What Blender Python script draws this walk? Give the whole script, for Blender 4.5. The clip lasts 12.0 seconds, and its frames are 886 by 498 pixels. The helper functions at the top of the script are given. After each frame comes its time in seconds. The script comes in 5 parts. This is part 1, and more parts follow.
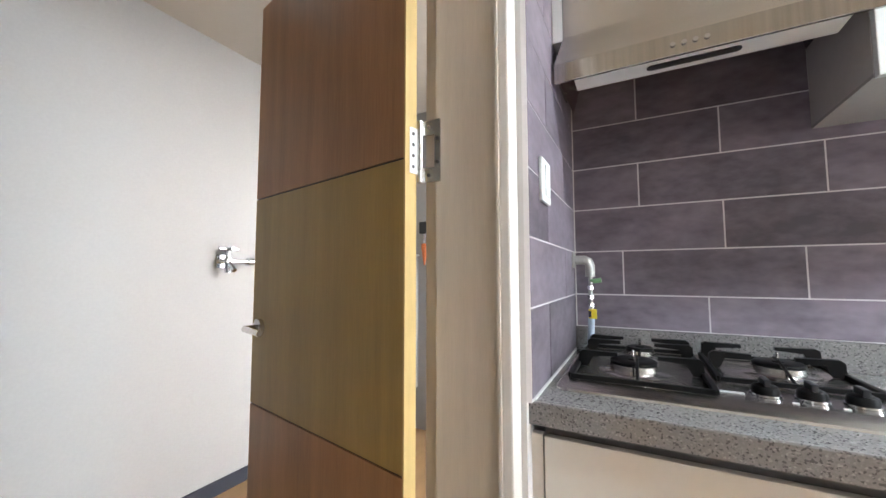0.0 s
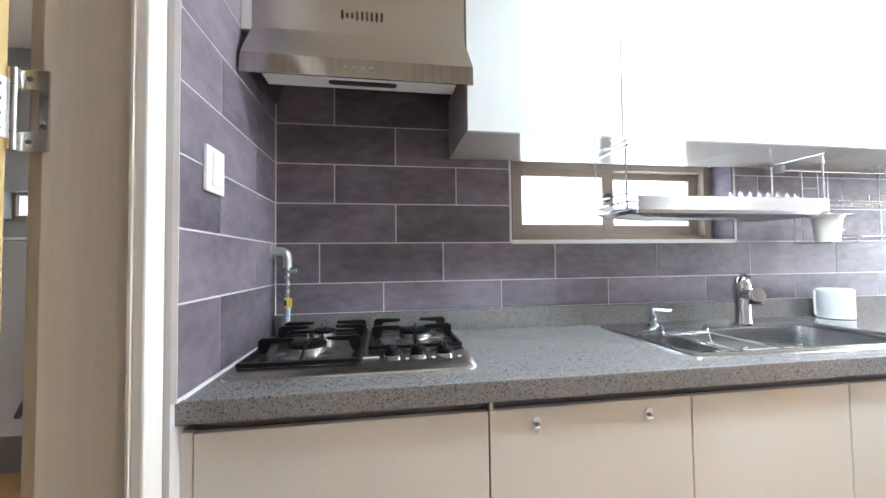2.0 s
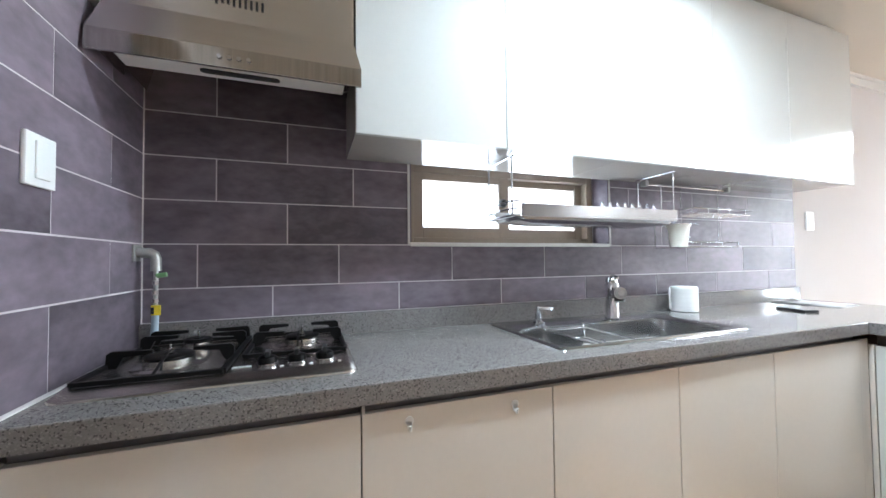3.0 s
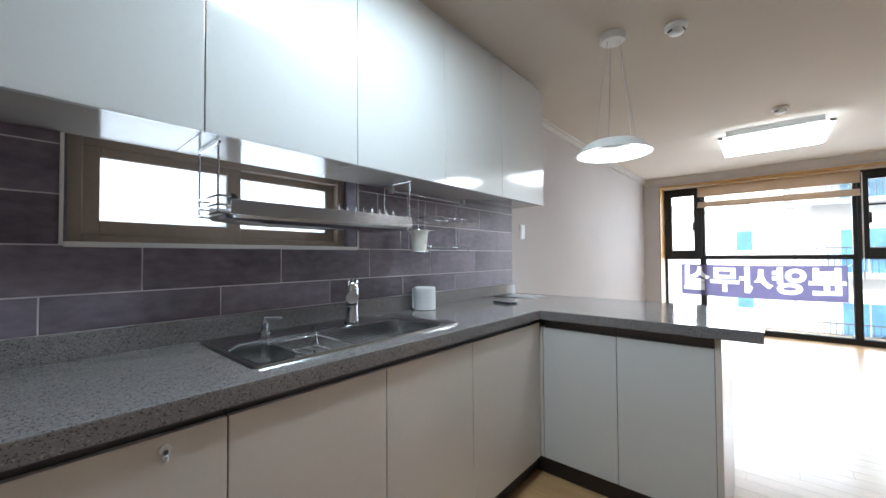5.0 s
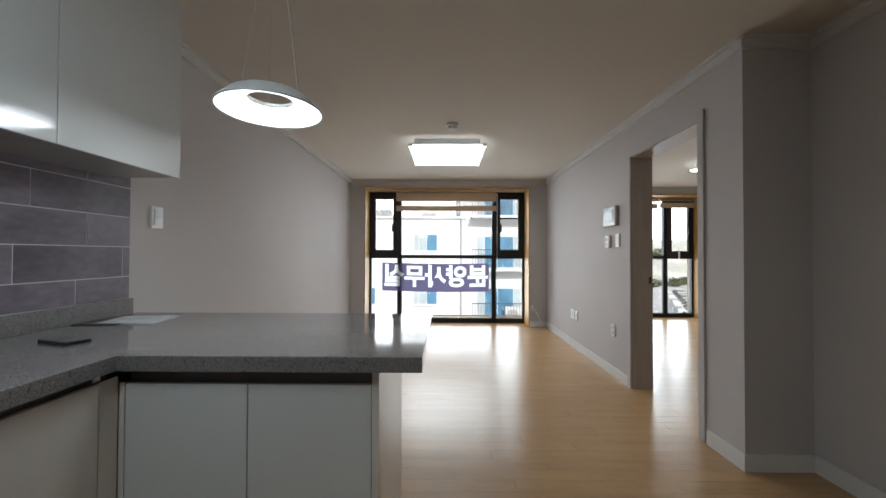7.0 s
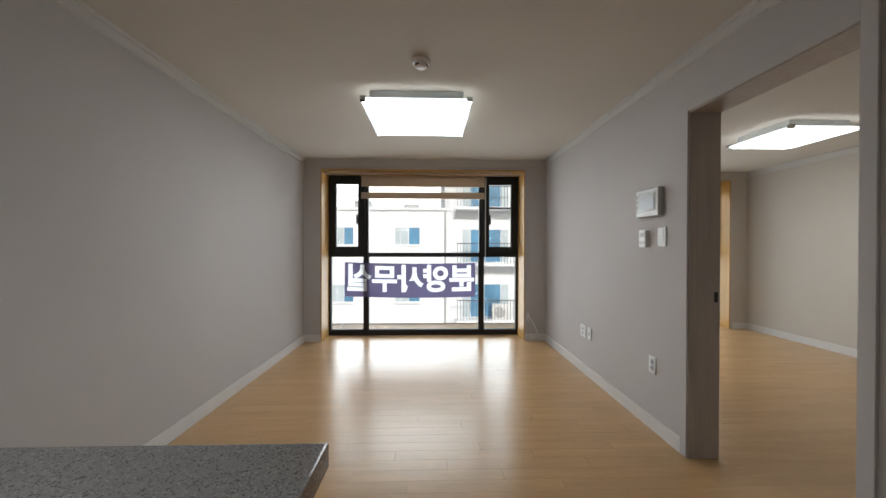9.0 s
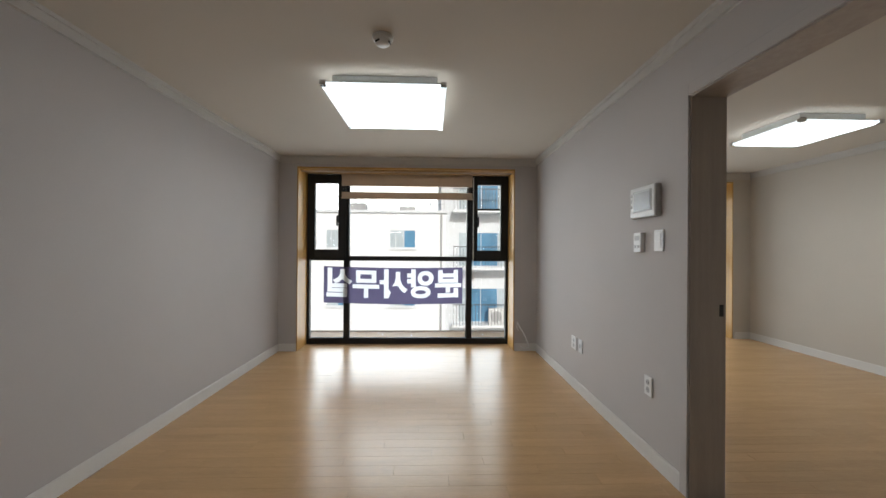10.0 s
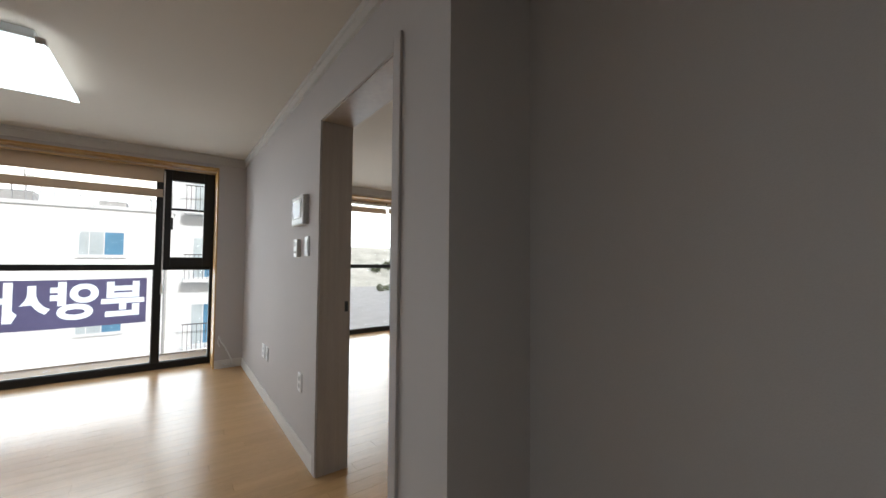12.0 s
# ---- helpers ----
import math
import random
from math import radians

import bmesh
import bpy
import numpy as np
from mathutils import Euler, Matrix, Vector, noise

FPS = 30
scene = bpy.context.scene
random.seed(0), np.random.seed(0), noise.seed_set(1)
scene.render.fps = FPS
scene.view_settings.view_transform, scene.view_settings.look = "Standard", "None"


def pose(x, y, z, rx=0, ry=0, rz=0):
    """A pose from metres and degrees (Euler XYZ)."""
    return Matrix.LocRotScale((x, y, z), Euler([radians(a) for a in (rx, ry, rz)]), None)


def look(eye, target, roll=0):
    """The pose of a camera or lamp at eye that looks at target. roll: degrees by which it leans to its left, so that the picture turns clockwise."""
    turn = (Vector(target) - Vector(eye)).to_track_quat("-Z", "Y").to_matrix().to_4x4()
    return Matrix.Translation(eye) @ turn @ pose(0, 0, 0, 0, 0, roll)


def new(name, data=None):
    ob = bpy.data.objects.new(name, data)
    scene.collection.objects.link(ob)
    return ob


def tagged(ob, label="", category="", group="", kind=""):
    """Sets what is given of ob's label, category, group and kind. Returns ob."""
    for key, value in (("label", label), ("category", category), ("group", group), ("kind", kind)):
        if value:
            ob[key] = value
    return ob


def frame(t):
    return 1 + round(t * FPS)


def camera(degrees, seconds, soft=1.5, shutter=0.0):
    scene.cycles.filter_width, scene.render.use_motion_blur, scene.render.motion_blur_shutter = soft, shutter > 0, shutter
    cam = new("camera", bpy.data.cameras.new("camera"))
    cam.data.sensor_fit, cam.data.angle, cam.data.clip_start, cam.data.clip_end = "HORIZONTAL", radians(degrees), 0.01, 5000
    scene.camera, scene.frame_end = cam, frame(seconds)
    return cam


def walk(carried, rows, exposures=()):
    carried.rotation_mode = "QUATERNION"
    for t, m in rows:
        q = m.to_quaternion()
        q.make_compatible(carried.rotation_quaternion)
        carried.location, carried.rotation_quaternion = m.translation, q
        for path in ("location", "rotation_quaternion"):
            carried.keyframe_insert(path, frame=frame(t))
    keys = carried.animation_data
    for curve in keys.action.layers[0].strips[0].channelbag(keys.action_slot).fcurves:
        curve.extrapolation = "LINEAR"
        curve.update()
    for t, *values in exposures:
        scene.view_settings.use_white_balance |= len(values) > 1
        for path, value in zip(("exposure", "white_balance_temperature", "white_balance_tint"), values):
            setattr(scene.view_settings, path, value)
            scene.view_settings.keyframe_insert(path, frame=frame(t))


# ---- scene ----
cam = camera(100.7, 12.0)
PATH = [
    (0, (0.186, -1.324, 1.129), (-0.744, 0.442, 1.267), -0.1),
    (0.5, (0.225, -1.333, 1.139), (-0.22, 0.612, 1.269), -0.5),
    (1, (0.271, -1.344, 1.137), (0.19, 0.652, 1.236), -0.8),
    (1.5, (0.325, -1.345, 1.13), (0.447, 0.65, 1.212), -0.8),
    (2, (0.381, -1.35, 1.137), (0.687, 0.626, 1.201), -0.7),
    (2.5, (0.437, -1.366, 1.139), (0.92, 0.574, 1.199), -0.7),
    (3, (0.496, -1.39, 1.146), (1.171, 0.492, 1.203), -0.6),
    (3.2, (0.522, -1.407, 1.163), (1.274, 0.446, 1.198), -0.3),
    (4.8, (0.728, -1.457, 1.167), (2.149, -0.05, 1.209), -0.5),
    (5, (0.789, -1.478, 1.162), (2.291, -0.158, 1.206), -0.4),
    (5.5, (0.961, -1.504, 1.166), (2.654, -0.44, 1.21), -0.3),
    (6, (1.13, -1.493, 1.161), (2.973, -0.717, 1.2), -0.1),
    (6.5, (1.281, -1.49, 1.169), (3.241, -1.091, 1.201), 0.1),
    (7, (1.514, -1.534, 1.175), (3.513, -1.519, 1.202), 0.2),
    (7.2, (1.615, -1.549, 1.188), (3.613, -1.638, 1.209), 0.1),
    (8.8, (2.542, -1.631, 1.233), (4.539, -1.738, 1.225), 0.3),
    (9, (2.647, -1.659, 1.244), (4.646, -1.72, 1.231), 0.1),
    (9.5, (2.858, -1.749, 1.249), (4.858, -1.748, 1.238), 0.3),
    (10, (2.937, -1.861, 1.247), (4.936, -1.922, 1.252), 0.4),
    (10.5, (2.935, -1.988, 1.235), (4.917, -2.255, 1.265), 0.5),
    (11, (2.883, -2.135, 1.243), (4.798, -2.71, 1.286), 0.4),
    (11.5, (2.779, -2.304, 1.229), (4.571, -3.19, 1.295), 0.5),
    (12, (2.641, -2.482, 1.223), (4.249, -3.669, 1.29), 0.5),
]
EXPOSURES = [(0, 2.42, 6350, 11), (0.5, 2.76, 6300, 11), (1.5, 2.38, 6200, 11), (3.2, 1.64, 6100, 11), (4.8, 0.68, 6050, 11), (5.5, 0.16, 6050, 10.5), (6.5, -0.42, 6150, 8.5),
             (7.2, -0.50, 6300, 10), (9, -0.68, 6450, 10), (10.5, -0.91, 6450, 10), (11.5, -1.08, 6400, 10.5), (12, -0.62, 6350, 10.5)]
walk(cam, [(t, look(eye, target, roll)) for t, eye, target, roll in PATH], EXPOSURES)

# ---- light ----
world = bpy.data.worlds.new("world")
scene.world = world
world.use_nodes = True
wn = world.node_tree
sky = wn.nodes.new("ShaderNodeTexSky")
sky.sky_type = "NISHITA"
sky.sun_disc = False
sky.sun_elevation, sky.sun_rotation = radians(30), radians(258.7)
sky.air_density, sky.dust_density, sky.ozone_density = 1.0, 4.0, 1.0
wn.links.new(sky.outputs[0], wn.nodes["Background"].inputs[0])
wn.nodes["Background"].inputs[1].default_value = 0.15
sun = new("sun", bpy.data.lights.new("sun", "SUN"))
sun.data.energy, sun.data.angle, sun.data.color = 5.0, radians(4), (1.0, 0.98, 0.95)
sun.matrix_basis = look((0, 0, 20), (10, 2, 14))


def area(name, x, y, z, direction, w, h, watts, color):
    lamp = new(name, bpy.data.lights.new(name, "AREA"))
    lamp.data.shape, lamp.data.size, lamp.data.size_y = "RECTANGLE", w, h
    lamp.data.energy, lamp.data.color = watts, color
    lamp.matrix_basis = look((x, y, z), (x + direction[0], y + direction[1], z + direction[2]))
    return lamp


DAY, TUBE = (0.87, 0.95, 1.0), (0.86, 0.96, 1.0)
area("daylight_living", 7.95, -1.55, 1.12, (-1, 0, 0), 2.5, 2.1, 116, DAY)
area("daylight_bedroom", 8.60, -4.9, 1.12, (-1, 0, 0), 2.5, 2.1, 105, DAY)
area("daylight_kitchen", 1.35, 0.26, 1.38, (0, -1, 0), 0.9, 0.3, 2.2, DAY)
area("living_lamp_light", 5.72, -1.55, 2.275, (0, 0, -1), 0.7, 0.7, 4.5, TUBE)
area("bedroom_lamp_light", 6.1, -5.1, 2.275, (0, 0, -1), 0.6, 0.6, 7.5, TUBE)
area("pendant_light", 2.9, -0.865, 1.70, (0, 0, -1), 0.28, 0.28, 4.6, TUBE)
area("kitchen_lamp_light", 1.6, -0.84, 2.275, (0, 0, -1), 0.60, 0.12, 12, (0.73, 0.92, 1.0))
# weak fill added in the utility room; no fixture belongs to it
area("utility_fill_light", -1.0, -0.5, 2.30, (0, 0, -1), 0.3, 0.3, 0.2, TUBE)


# ---- materials ----
def material(name, color, rough=0.5, metal=0.0, var=0.10, scale=3.0, fine=60.0, bump=0.0, rnd=0.0, stretch=(1, 1, 1), color2=None, coat=0.0, amount=1.0):
    m = bpy.data.materials.new(name)
    m.use_nodes = True
    t = m.node_tree
    b = t.nodes["Principled BSDF"]
    geo, mp = t.nodes.new("ShaderNodeNewGeometry"), t.nodes.new("ShaderNodeMapping")
    mp.inputs["Scale"].default_value = stretch
    t.links.new(geo.outputs["Position"], mp.inputs[0])
    big, small = t.nodes.new("ShaderNodeTexNoise"), t.nodes.new("ShaderNodeTexNoise")
    big.inputs["Scale"].default_value, small.inputs["Scale"].default_value = scale, fine
    big.inputs["Detail"].default_value, small.inputs["Detail"].default_value = 4, 3
    vec = mp.outputs[0]
    if rnd:
        info, add = t.nodes.new("ShaderNodeObjectInfo"), t.nodes.new("ShaderNodeVectorMath")
        mul = t.nodes.new("ShaderNodeMath")
        mul.operation, mul.inputs[1].default_value = "MULTIPLY", 37.0
        t.links.new(info.outputs["Random"], mul.inputs[0])
        t.links.new(mp.outputs[0], add.inputs[0])
        t.links.new(mul.outputs[0], add.inputs[1])
        vec = add.outputs[0]
    t.links.new(vec, big.inputs["Vector"])
    t.links.new(vec, small.inputs["Vector"])
    mix = t.nodes.new("ShaderNodeMix")
    mix.data_type = "FLOAT"
    mix.inputs[0].default_value = 0.4
    t.links.new(big.outputs[0], mix.inputs[2])
    t.links.new(small.outputs[0], mix.inputs[3])
    value = mix.outputs[0]
    if rnd:
        add2, mul2 = t.nodes.new("ShaderNodeMath"), t.nodes.new("ShaderNodeMath")
        mul2.operation = "MULTIPLY_ADD"
        mul2.inputs[1].default_value, mul2.inputs[2].default_value = rnd, -rnd / 2
        t.links.new(info.outputs["Random"], mul2.inputs[0])
        t.links.new(value, add2.inputs[0])
        t.links.new(mul2.outputs[0], add2.inputs[1])
        value = add2.outputs[0]
        if name == "maple_laminate":
            add3, mul3 = t.nodes.new("ShaderNodeMath"), t.nodes.new("ShaderNodeMath")
            mul3.operation = "MULTIPLY_ADD"
            mul3.inputs[1].default_value, mul3.inputs[2].default_value = rnd, -rnd / 2
            t.links.new(geo.outputs["Random Per Island"], mul3.inputs[0])
            t.links.new(value, add3.inputs[0])
            t.links.new(mul3.outputs[0], add3.inputs[1])
            value = add3.outputs[0]
    ramp = t.nodes.new("ShaderNodeValToRGB")
    lo = color2 or [c * (1 - var * 1.6) for c in color]
    hi = [min(1.0, c * (1 + var)) for c in color]
    ramp.color_ramp.elements[0].position, ramp.color_ramp.elements[1].position = 0.3, 0.7
    ramp.color_ramp.elements[0].color, ramp.color_ramp.elements[1].color = (*lo, 1), (*hi, 1)
    t.links.new(value, ramp.inputs[0])
    t.links.new(ramp.outputs[0], b.inputs["Base Color"])
    b.inputs["Roughness"].default_value, b.inputs["Metallic"].default_value = rough, metal
    b.inputs["Coat Weight"].default_value = coat
    b.inputs["Coat Roughness"].default_value = 0.08
    if bump:
        bp = t.nodes.new("ShaderNodeBump")
        bp.inputs["Strength"].default_value, bp.inputs["Distance"].default_value = bump, 0.002
        t.links.new(small.outputs[0], bp.inputs["Height"])
        t.links.new(bp.outputs[0], b.inputs["Normal"])
    return m


def glowing(name, color, strength):
    m = bpy.data.materials.new(name)
    m.use_nodes = True
    b = m.node_tree.nodes["Principled BSDF"]
    b.inputs["Base Color"].default_value = (0.9, 0.9, 0.9, 1)
    b.inputs["Emission Color"].default_value = (*color, 1)
    b.inputs["Emission Strength"].default_value = strength
    return m


def glass(name, tint, rough=0.0, gloss=0.08):
    m = bpy.data.materials.new(name)
    m.use_nodes = True
    t = m.node_tree
    t.nodes.remove(t.nodes["Principled BSDF"])
    tr, gl, mx = t.nodes.new("ShaderNodeBsdfTransparent"), t.nodes.new("ShaderNodeBsdfGlossy"), t.nodes.new("ShaderNodeMixShader")
    tr.inputs[0].default_value = (*tint, 1)
    gl.inputs["Roughness"].default_value = rough
    fr = t.nodes.new("ShaderNodeFresnel")
    fr.inputs[0].default_value = 1.45
    t.links.new(fr.outputs[0], mx.inputs[0])
    t.links.new(tr.outputs[0], mx.inputs[1])
    t.links.new(gl.outputs[0], mx.inputs[2])
    t.links.new(mx.outputs[0], t.nodes["Material Output"].inputs[0])
    return m


def frosted(name):
    m = bpy.data.materials.new(name)
    m.use_nodes = True
    t = m.node_tree
    t.nodes.remove(t.nodes["Principled BSDF"])
    a, b, mx = t.nodes.new("ShaderNodeBsdfTranslucent"), t.nodes.new("ShaderNodeBsdfTransparent"), t.nodes.new("ShaderNodeMixShader")
    a.inputs[0].default_value, b.inputs[0].default_value = (0.9, 0.93, 0.95, 1), (0.9, 0.93, 0.95, 1)
    mx.inputs[0].default_value = 0.7
    t.links.new(b.outputs[0], mx.inputs[1])
    t.links.new(a.outputs[0], mx.inputs[2])
    t.links.new(mx.outputs[0], t.nodes["Material Output"].inputs[0])
    return m


def speckled(name):
    m = material(name, (0.178, 0.166, 0.162), rough=0.08, var=0.12, scale=8, fine=120)
    t = m.node_tree
    b = t.nodes["Principled BSDF"]
    geo = t.nodes.new("ShaderNodeNewGeometry")
    vor = t.nodes.new("ShaderNodeTexVoronoi")
    vor.inputs["Scale"].default_value = 360
    t.links.new(geo.outputs["Position"], vor.inputs["Vector"])
    ramp = t.nodes.new("ShaderNodeValToRGB")
    el = ramp.color_ramp.elements
    el[0].position, el[0].color = 0.0, (0.035, 0.03, 0.03, 1)
    el[1].position, el[1].color = 1.0, (0.32, 0.30, 0.29, 1)
    for p, c in ((0.11, (0.045, 0.04, 0.04)), (0.14, (0.165, 0.151, 0.146)), (0.90, (0.205, 0.189, 0.183)), (0.94, (0.265, 0.245, 0.235))):
        e = el.new(p)
        e.color = (*c, 1)
    sep = t.nodes.new("ShaderNodeSeparateColor")
    t.links.new(vor.outputs["Color"], sep.inputs[0])
    t.links.new(sep.outputs[0], ramp.inputs[0])
    mx = t.nodes.new("ShaderNodeMix")
    mx.data_type = "RGBA"
    mx.inputs[0].default_value = 0.35
    old = b.inputs["Base Color"].links[0].from_socket
    t.links.new(ramp.outputs[0], mx.inputs[6])
    t.links.new(old, mx.inputs[7])
    t.links.new(mx.outputs[2], b.inputs["Base Color"])
    return m


WALL = material("wallpaper", (0.495, 0.466, 0.453), 0.85, var=0.03, scale=1.5, fine=220, bump=0.25)
WALLBED = material("cream_wallpaper", (0.53, 0.485, 0.425), 0.85, var=0.03, scale=1.5, fine=220, bump=0.25)
CEIL = material("ceiling_paper", (0.53, 0.48, 0.41), 0.9, var=0.03, scale=1.2, fine=200, bump=0.2)
UTILITY = material("utility_paint", (0.40, 0.395, 0.385), 0.7, var=0.04, scale=1.0, fine=90, bump=0.1)
MOULD = material("pale_moulding", (0.55, 0.53, 0.50), 0.6, var=0.03)
TRIM = material("white_trim", (0.66, 0.64, 0.61), 0.5, var=0.03)
CASINGPALE = material("pale_cream_film", (0.64, 0.59, 0.55), 0.5, var=0.05, scale=2.5, fine=30, stretch=(14, 14, 0.7))
CASING = material("greige_wood_film", (0.64, 0.57, 0.50), 0.5, var=0.07, scale=2.5, fine=30, stretch=(14, 14, 0.7), bump=0.1)
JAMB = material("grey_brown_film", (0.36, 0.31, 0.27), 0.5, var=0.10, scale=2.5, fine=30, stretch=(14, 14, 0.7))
FLOOR = material("maple_laminate", (0.47, 0.285, 0.135), 0.25, var=0.10, scale=1.6, fine=22, stretch=(9.0, 1.0, 1.0), rnd=0.12, bump=0.03)
JOINT = material("floor_joint", (0.26, 0.16, 0.08), 0.6)
TILE = material("slate_tile", (0.160, 0.129, 0.156), 0.46, var=0.36, scale=5, fine=30, rnd=0.20, stretch=(0.7, 0.7, 1.35), bump=0.12)
GROUT = material("pale_grout", (0.62, 0.58, 0.58), 0.8, var=0.05)
QUARTZ = speckled("grey_speckled_stone")
CREAMPOT = material("pale_cream_plastic", (0.58, 0.55, 0.49), 0.4, var=0.03)
GLOSS = material("gloss_white_film", (0.58, 0.585, 0.57), 0.10, var=0.015, scale=1, coat=0.5)
CREAM = material("gloss_cream_film", (0.62, 0.57, 0.52), 0.16, var=0.02, scale=1, coat=0.3)
CARCASS = material("cabinet_board", (0.42, 0.39, 0.36), 0.2, var=0.03)
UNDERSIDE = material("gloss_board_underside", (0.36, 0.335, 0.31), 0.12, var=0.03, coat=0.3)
DARK = material("dark_toe_board", (0.045, 0.035, 0.035), 0.5, var=0.1)
CHANNEL = material("grey_channel", (0.095, 0.085, 0.082), 0.45, metal=0.3, var=0.05)
STEEL = material("brushed_steel", (0.60, 0.575, 0.55), 0.27, metal=1.0, var=0.03, scale=2, fine=60, stretch=(1, 1, 25), bump=0.03)
HOBSTEEL = material("hob_steel", (0.58, 0.54, 0.50), 0.27, metal=1.0, var=0.10, scale=2, fine=70, stretch=(1, 25, 25), bump=0.03)
# upright light and dark bands in the colour stand in for room reflections
POLISHED = material("polished_steel_painted_bands", (0.46, 0.44, 0.415), 0.14, metal=1.0, var=0.20, scale=0.8, fine=9, stretch=(9, 9, 0.2))
SINKSTEEL = material("sink_steel", (0.44, 0.44, 0.45), 0.22, metal=1.0, var=0.06, scale=4, fine=90)
CHROME = material("chrome", (0.60, 0.61, 0.63), 0.07, metal=1.0, var=0.03)
IRON = material("black_enamel", (0.006, 0.005, 0.005), 0.5, var=0.2, bump=0.1)
IRON.node_tree.nodes["Principled BSDF"].inputs["Specular IOR Level"].default_value = 0.15
BLACK = material("black_plastic", (0.015, 0.015, 0.016), 0.35, var=0.1)
FRAME = material("black_window_frame", (0.006, 0.006, 0.006), 0.5, var=0.15)
SILVERY = material("grey_frame_edge", (0.16, 0.17, 0.18), 0.35, metal=0.6, var=0.1)
WOODREVEAL = material("golden_wood_film", (0.52, 0.30, 0.085), 0.45, var=0.13, scale=2.5, fine=25, stretch=(10, 10, 0.6))
BEIGEFRAME = material("beige_window_frame", (0.27, 0.21, 0.16), 0.45, var=0.06)
DOORTAN = material("tan_wood_film", (0.36, 0.185, 0.085), 0.42, var=0.16, scale=2.2, fine=26, stretch=(11, 11, 0.5))
DOOROLIVE = material("olive_wood_film", (0.37, 0.245, 0.075), 0.42, var=0.13, scale=2.2, fine=26, stretch=(11, 11, 0.5))
DOOREDGE = material("yellow_edge_band", (0.56, 0.40, 0.17), 0.45, var=0.08, stretch=(10, 10, 0.6))
PLASTIC = material("white_plastic", (0.72, 0.72, 0.71), 0.35, var=0.02)
GREYPLASTIC = material("pale_grey_plastic", (0.42, 0.42, 0.42), 0.4, var=0.04)
PAPER = material("tissue_paper", (0.66, 0.655, 0.65), 0.9, var=0.03, scale=8, fine=120, bump=0.3)
SHEET = material("printed_sheet", (0.55, 0.55, 0.56), 0.5, var=0.25, scale=14, fine=40)
PALESCREEN = material("pale_grey_screen", (0.27, 0.27, 0.28), 0.18, var=0.1)
SCREEN = material("grey_screen", (0.10, 0.11, 0.115), 0.08, var=0.2)
CLEAR = glass("clear_glass", (0.97, 0.985, 0.985))
FROST = frosted("frosted_glass")
PANEL_GLOW = glowing("lamp_diffuser", (0.95, 0.985, 1.0), 7.5)
RING_GLOW = glowing("ring_diffuser", (0.96, 0.985, 1.0), 7)


def thin_cloth(name, color, share):
    m = material(name, color, 0.8, var=0.06, scale=6, fine=200)
    t = m.node_tree
    mx, tl = t.nodes.new("ShaderNodeMixShader"), t.nodes.new("ShaderNodeBsdfTranslucent")
    b = t.nodes["Principled BSDF"]
    t.links.new(b.inputs["Base Color"].links[0].from_socket, tl.inputs[0])
    mx.inputs[0].default_value = share
    t.links.new(b.outputs[0], mx.inputs[1])
    t.links.new(tl.outputs[0], mx.inputs[2])
    t.links.new(mx.outputs[0], t.nodes["Material Output"].inputs[0])
    return m


NAVY = thin_cloth("navy_banner_cloth", (0.105, 0.093, 0.165), 0.45)
WHITECLOTH = thin_cloth("white_banner_print", (0.80, 0.80, 0.82), 0.5)
BLIND = thin_cloth("cream_blind_cloth", (0.58, 0.47, 0.36), 0.25)
SKYGLOW = glowing("overcast_sky", (0.94, 0.97, 1.0), 2.2)
FACADE = material("white_render_facade", (0.84, 0.85, 0.86), 0.85, var=0.04, scale=0.6, fine=20)
FACADE2 = material("pale_facade", (0.70, 0.72, 0.74), 0.85, var=0.05, scale=0.6, fine=20)
BLUEGLASS = material("blue_window_glass", (0.12, 0.29, 0.46), 0.15, var=0.3, scale=0.8)
PALEGLASS = material("pale_window_glass", (0.50, 0.57, 0.61), 0.2, var=0.2, scale=0.8)
ROOFRAIL = material("pale_grey_railing", (0.34, 0.35, 0.37), 0.5)
RAIL = material("dark_railing", (0.06, 0.06, 0.065), 0.5)
ASPHALT = material("pale_concrete", (0.50, 0.50, 0.50), 0.9, var=0.12, scale=0.5, fine=30)
LEAF = material("dull_foliage", (0.12, 0.14, 0.08), 0.9, var=0.4, scale=1.5, fine=8)
# hillside colour paled to hold the haze of distance
HILL = material("haze_paled_hillside", (0.58, 0.58, 0.53), 0.95, var=0.3, scale=0.15, fine=2)
YELLOW = material("yellow_tag", (0.65, 0.48, 0.03), 0.5)
GREENV = material("green_valve_plastic", (0.15, 0.32, 0.14), 0.45)
HOSE = material("blue_grey_hose", (0.35, 0.42, 0.50), 0.5)
PIPE = material("galvanised_pipe", (0.42, 0.41, 0.39), 0.45, metal=0.7, var=0.15)
ORANGE = material("orange_pipe", (0.55, 0.14, 0.03), 0.5)
NAVYBASE = material("dark_blue_skirting", (0.02, 0.025, 0.04), 0.5)


# ---- mesh helpers ----
def add_box(bm, x0, x1, y0, y1, z0, z1, bevel=0.0):
    r = bmesh.ops.create_cube(bm, size=1.0)
    vs = r["verts"]
    for v in vs:
        v.co = Vector(((x0 + x1) / 2 + v.co.x * (x1 - x0), (y0 + y1) / 2 + v.co.y * (y1 - y0), (z0 + z1) / 2 + v.co.z * (z1 - z0)))
    if bevel:
        es = list({e for v in vs for e in v.link_edges})
        bmesh.ops.bevel(bm, geom=es, offset=bevel, segments=2, affect="EDGES", profile=0.6)
    return bm


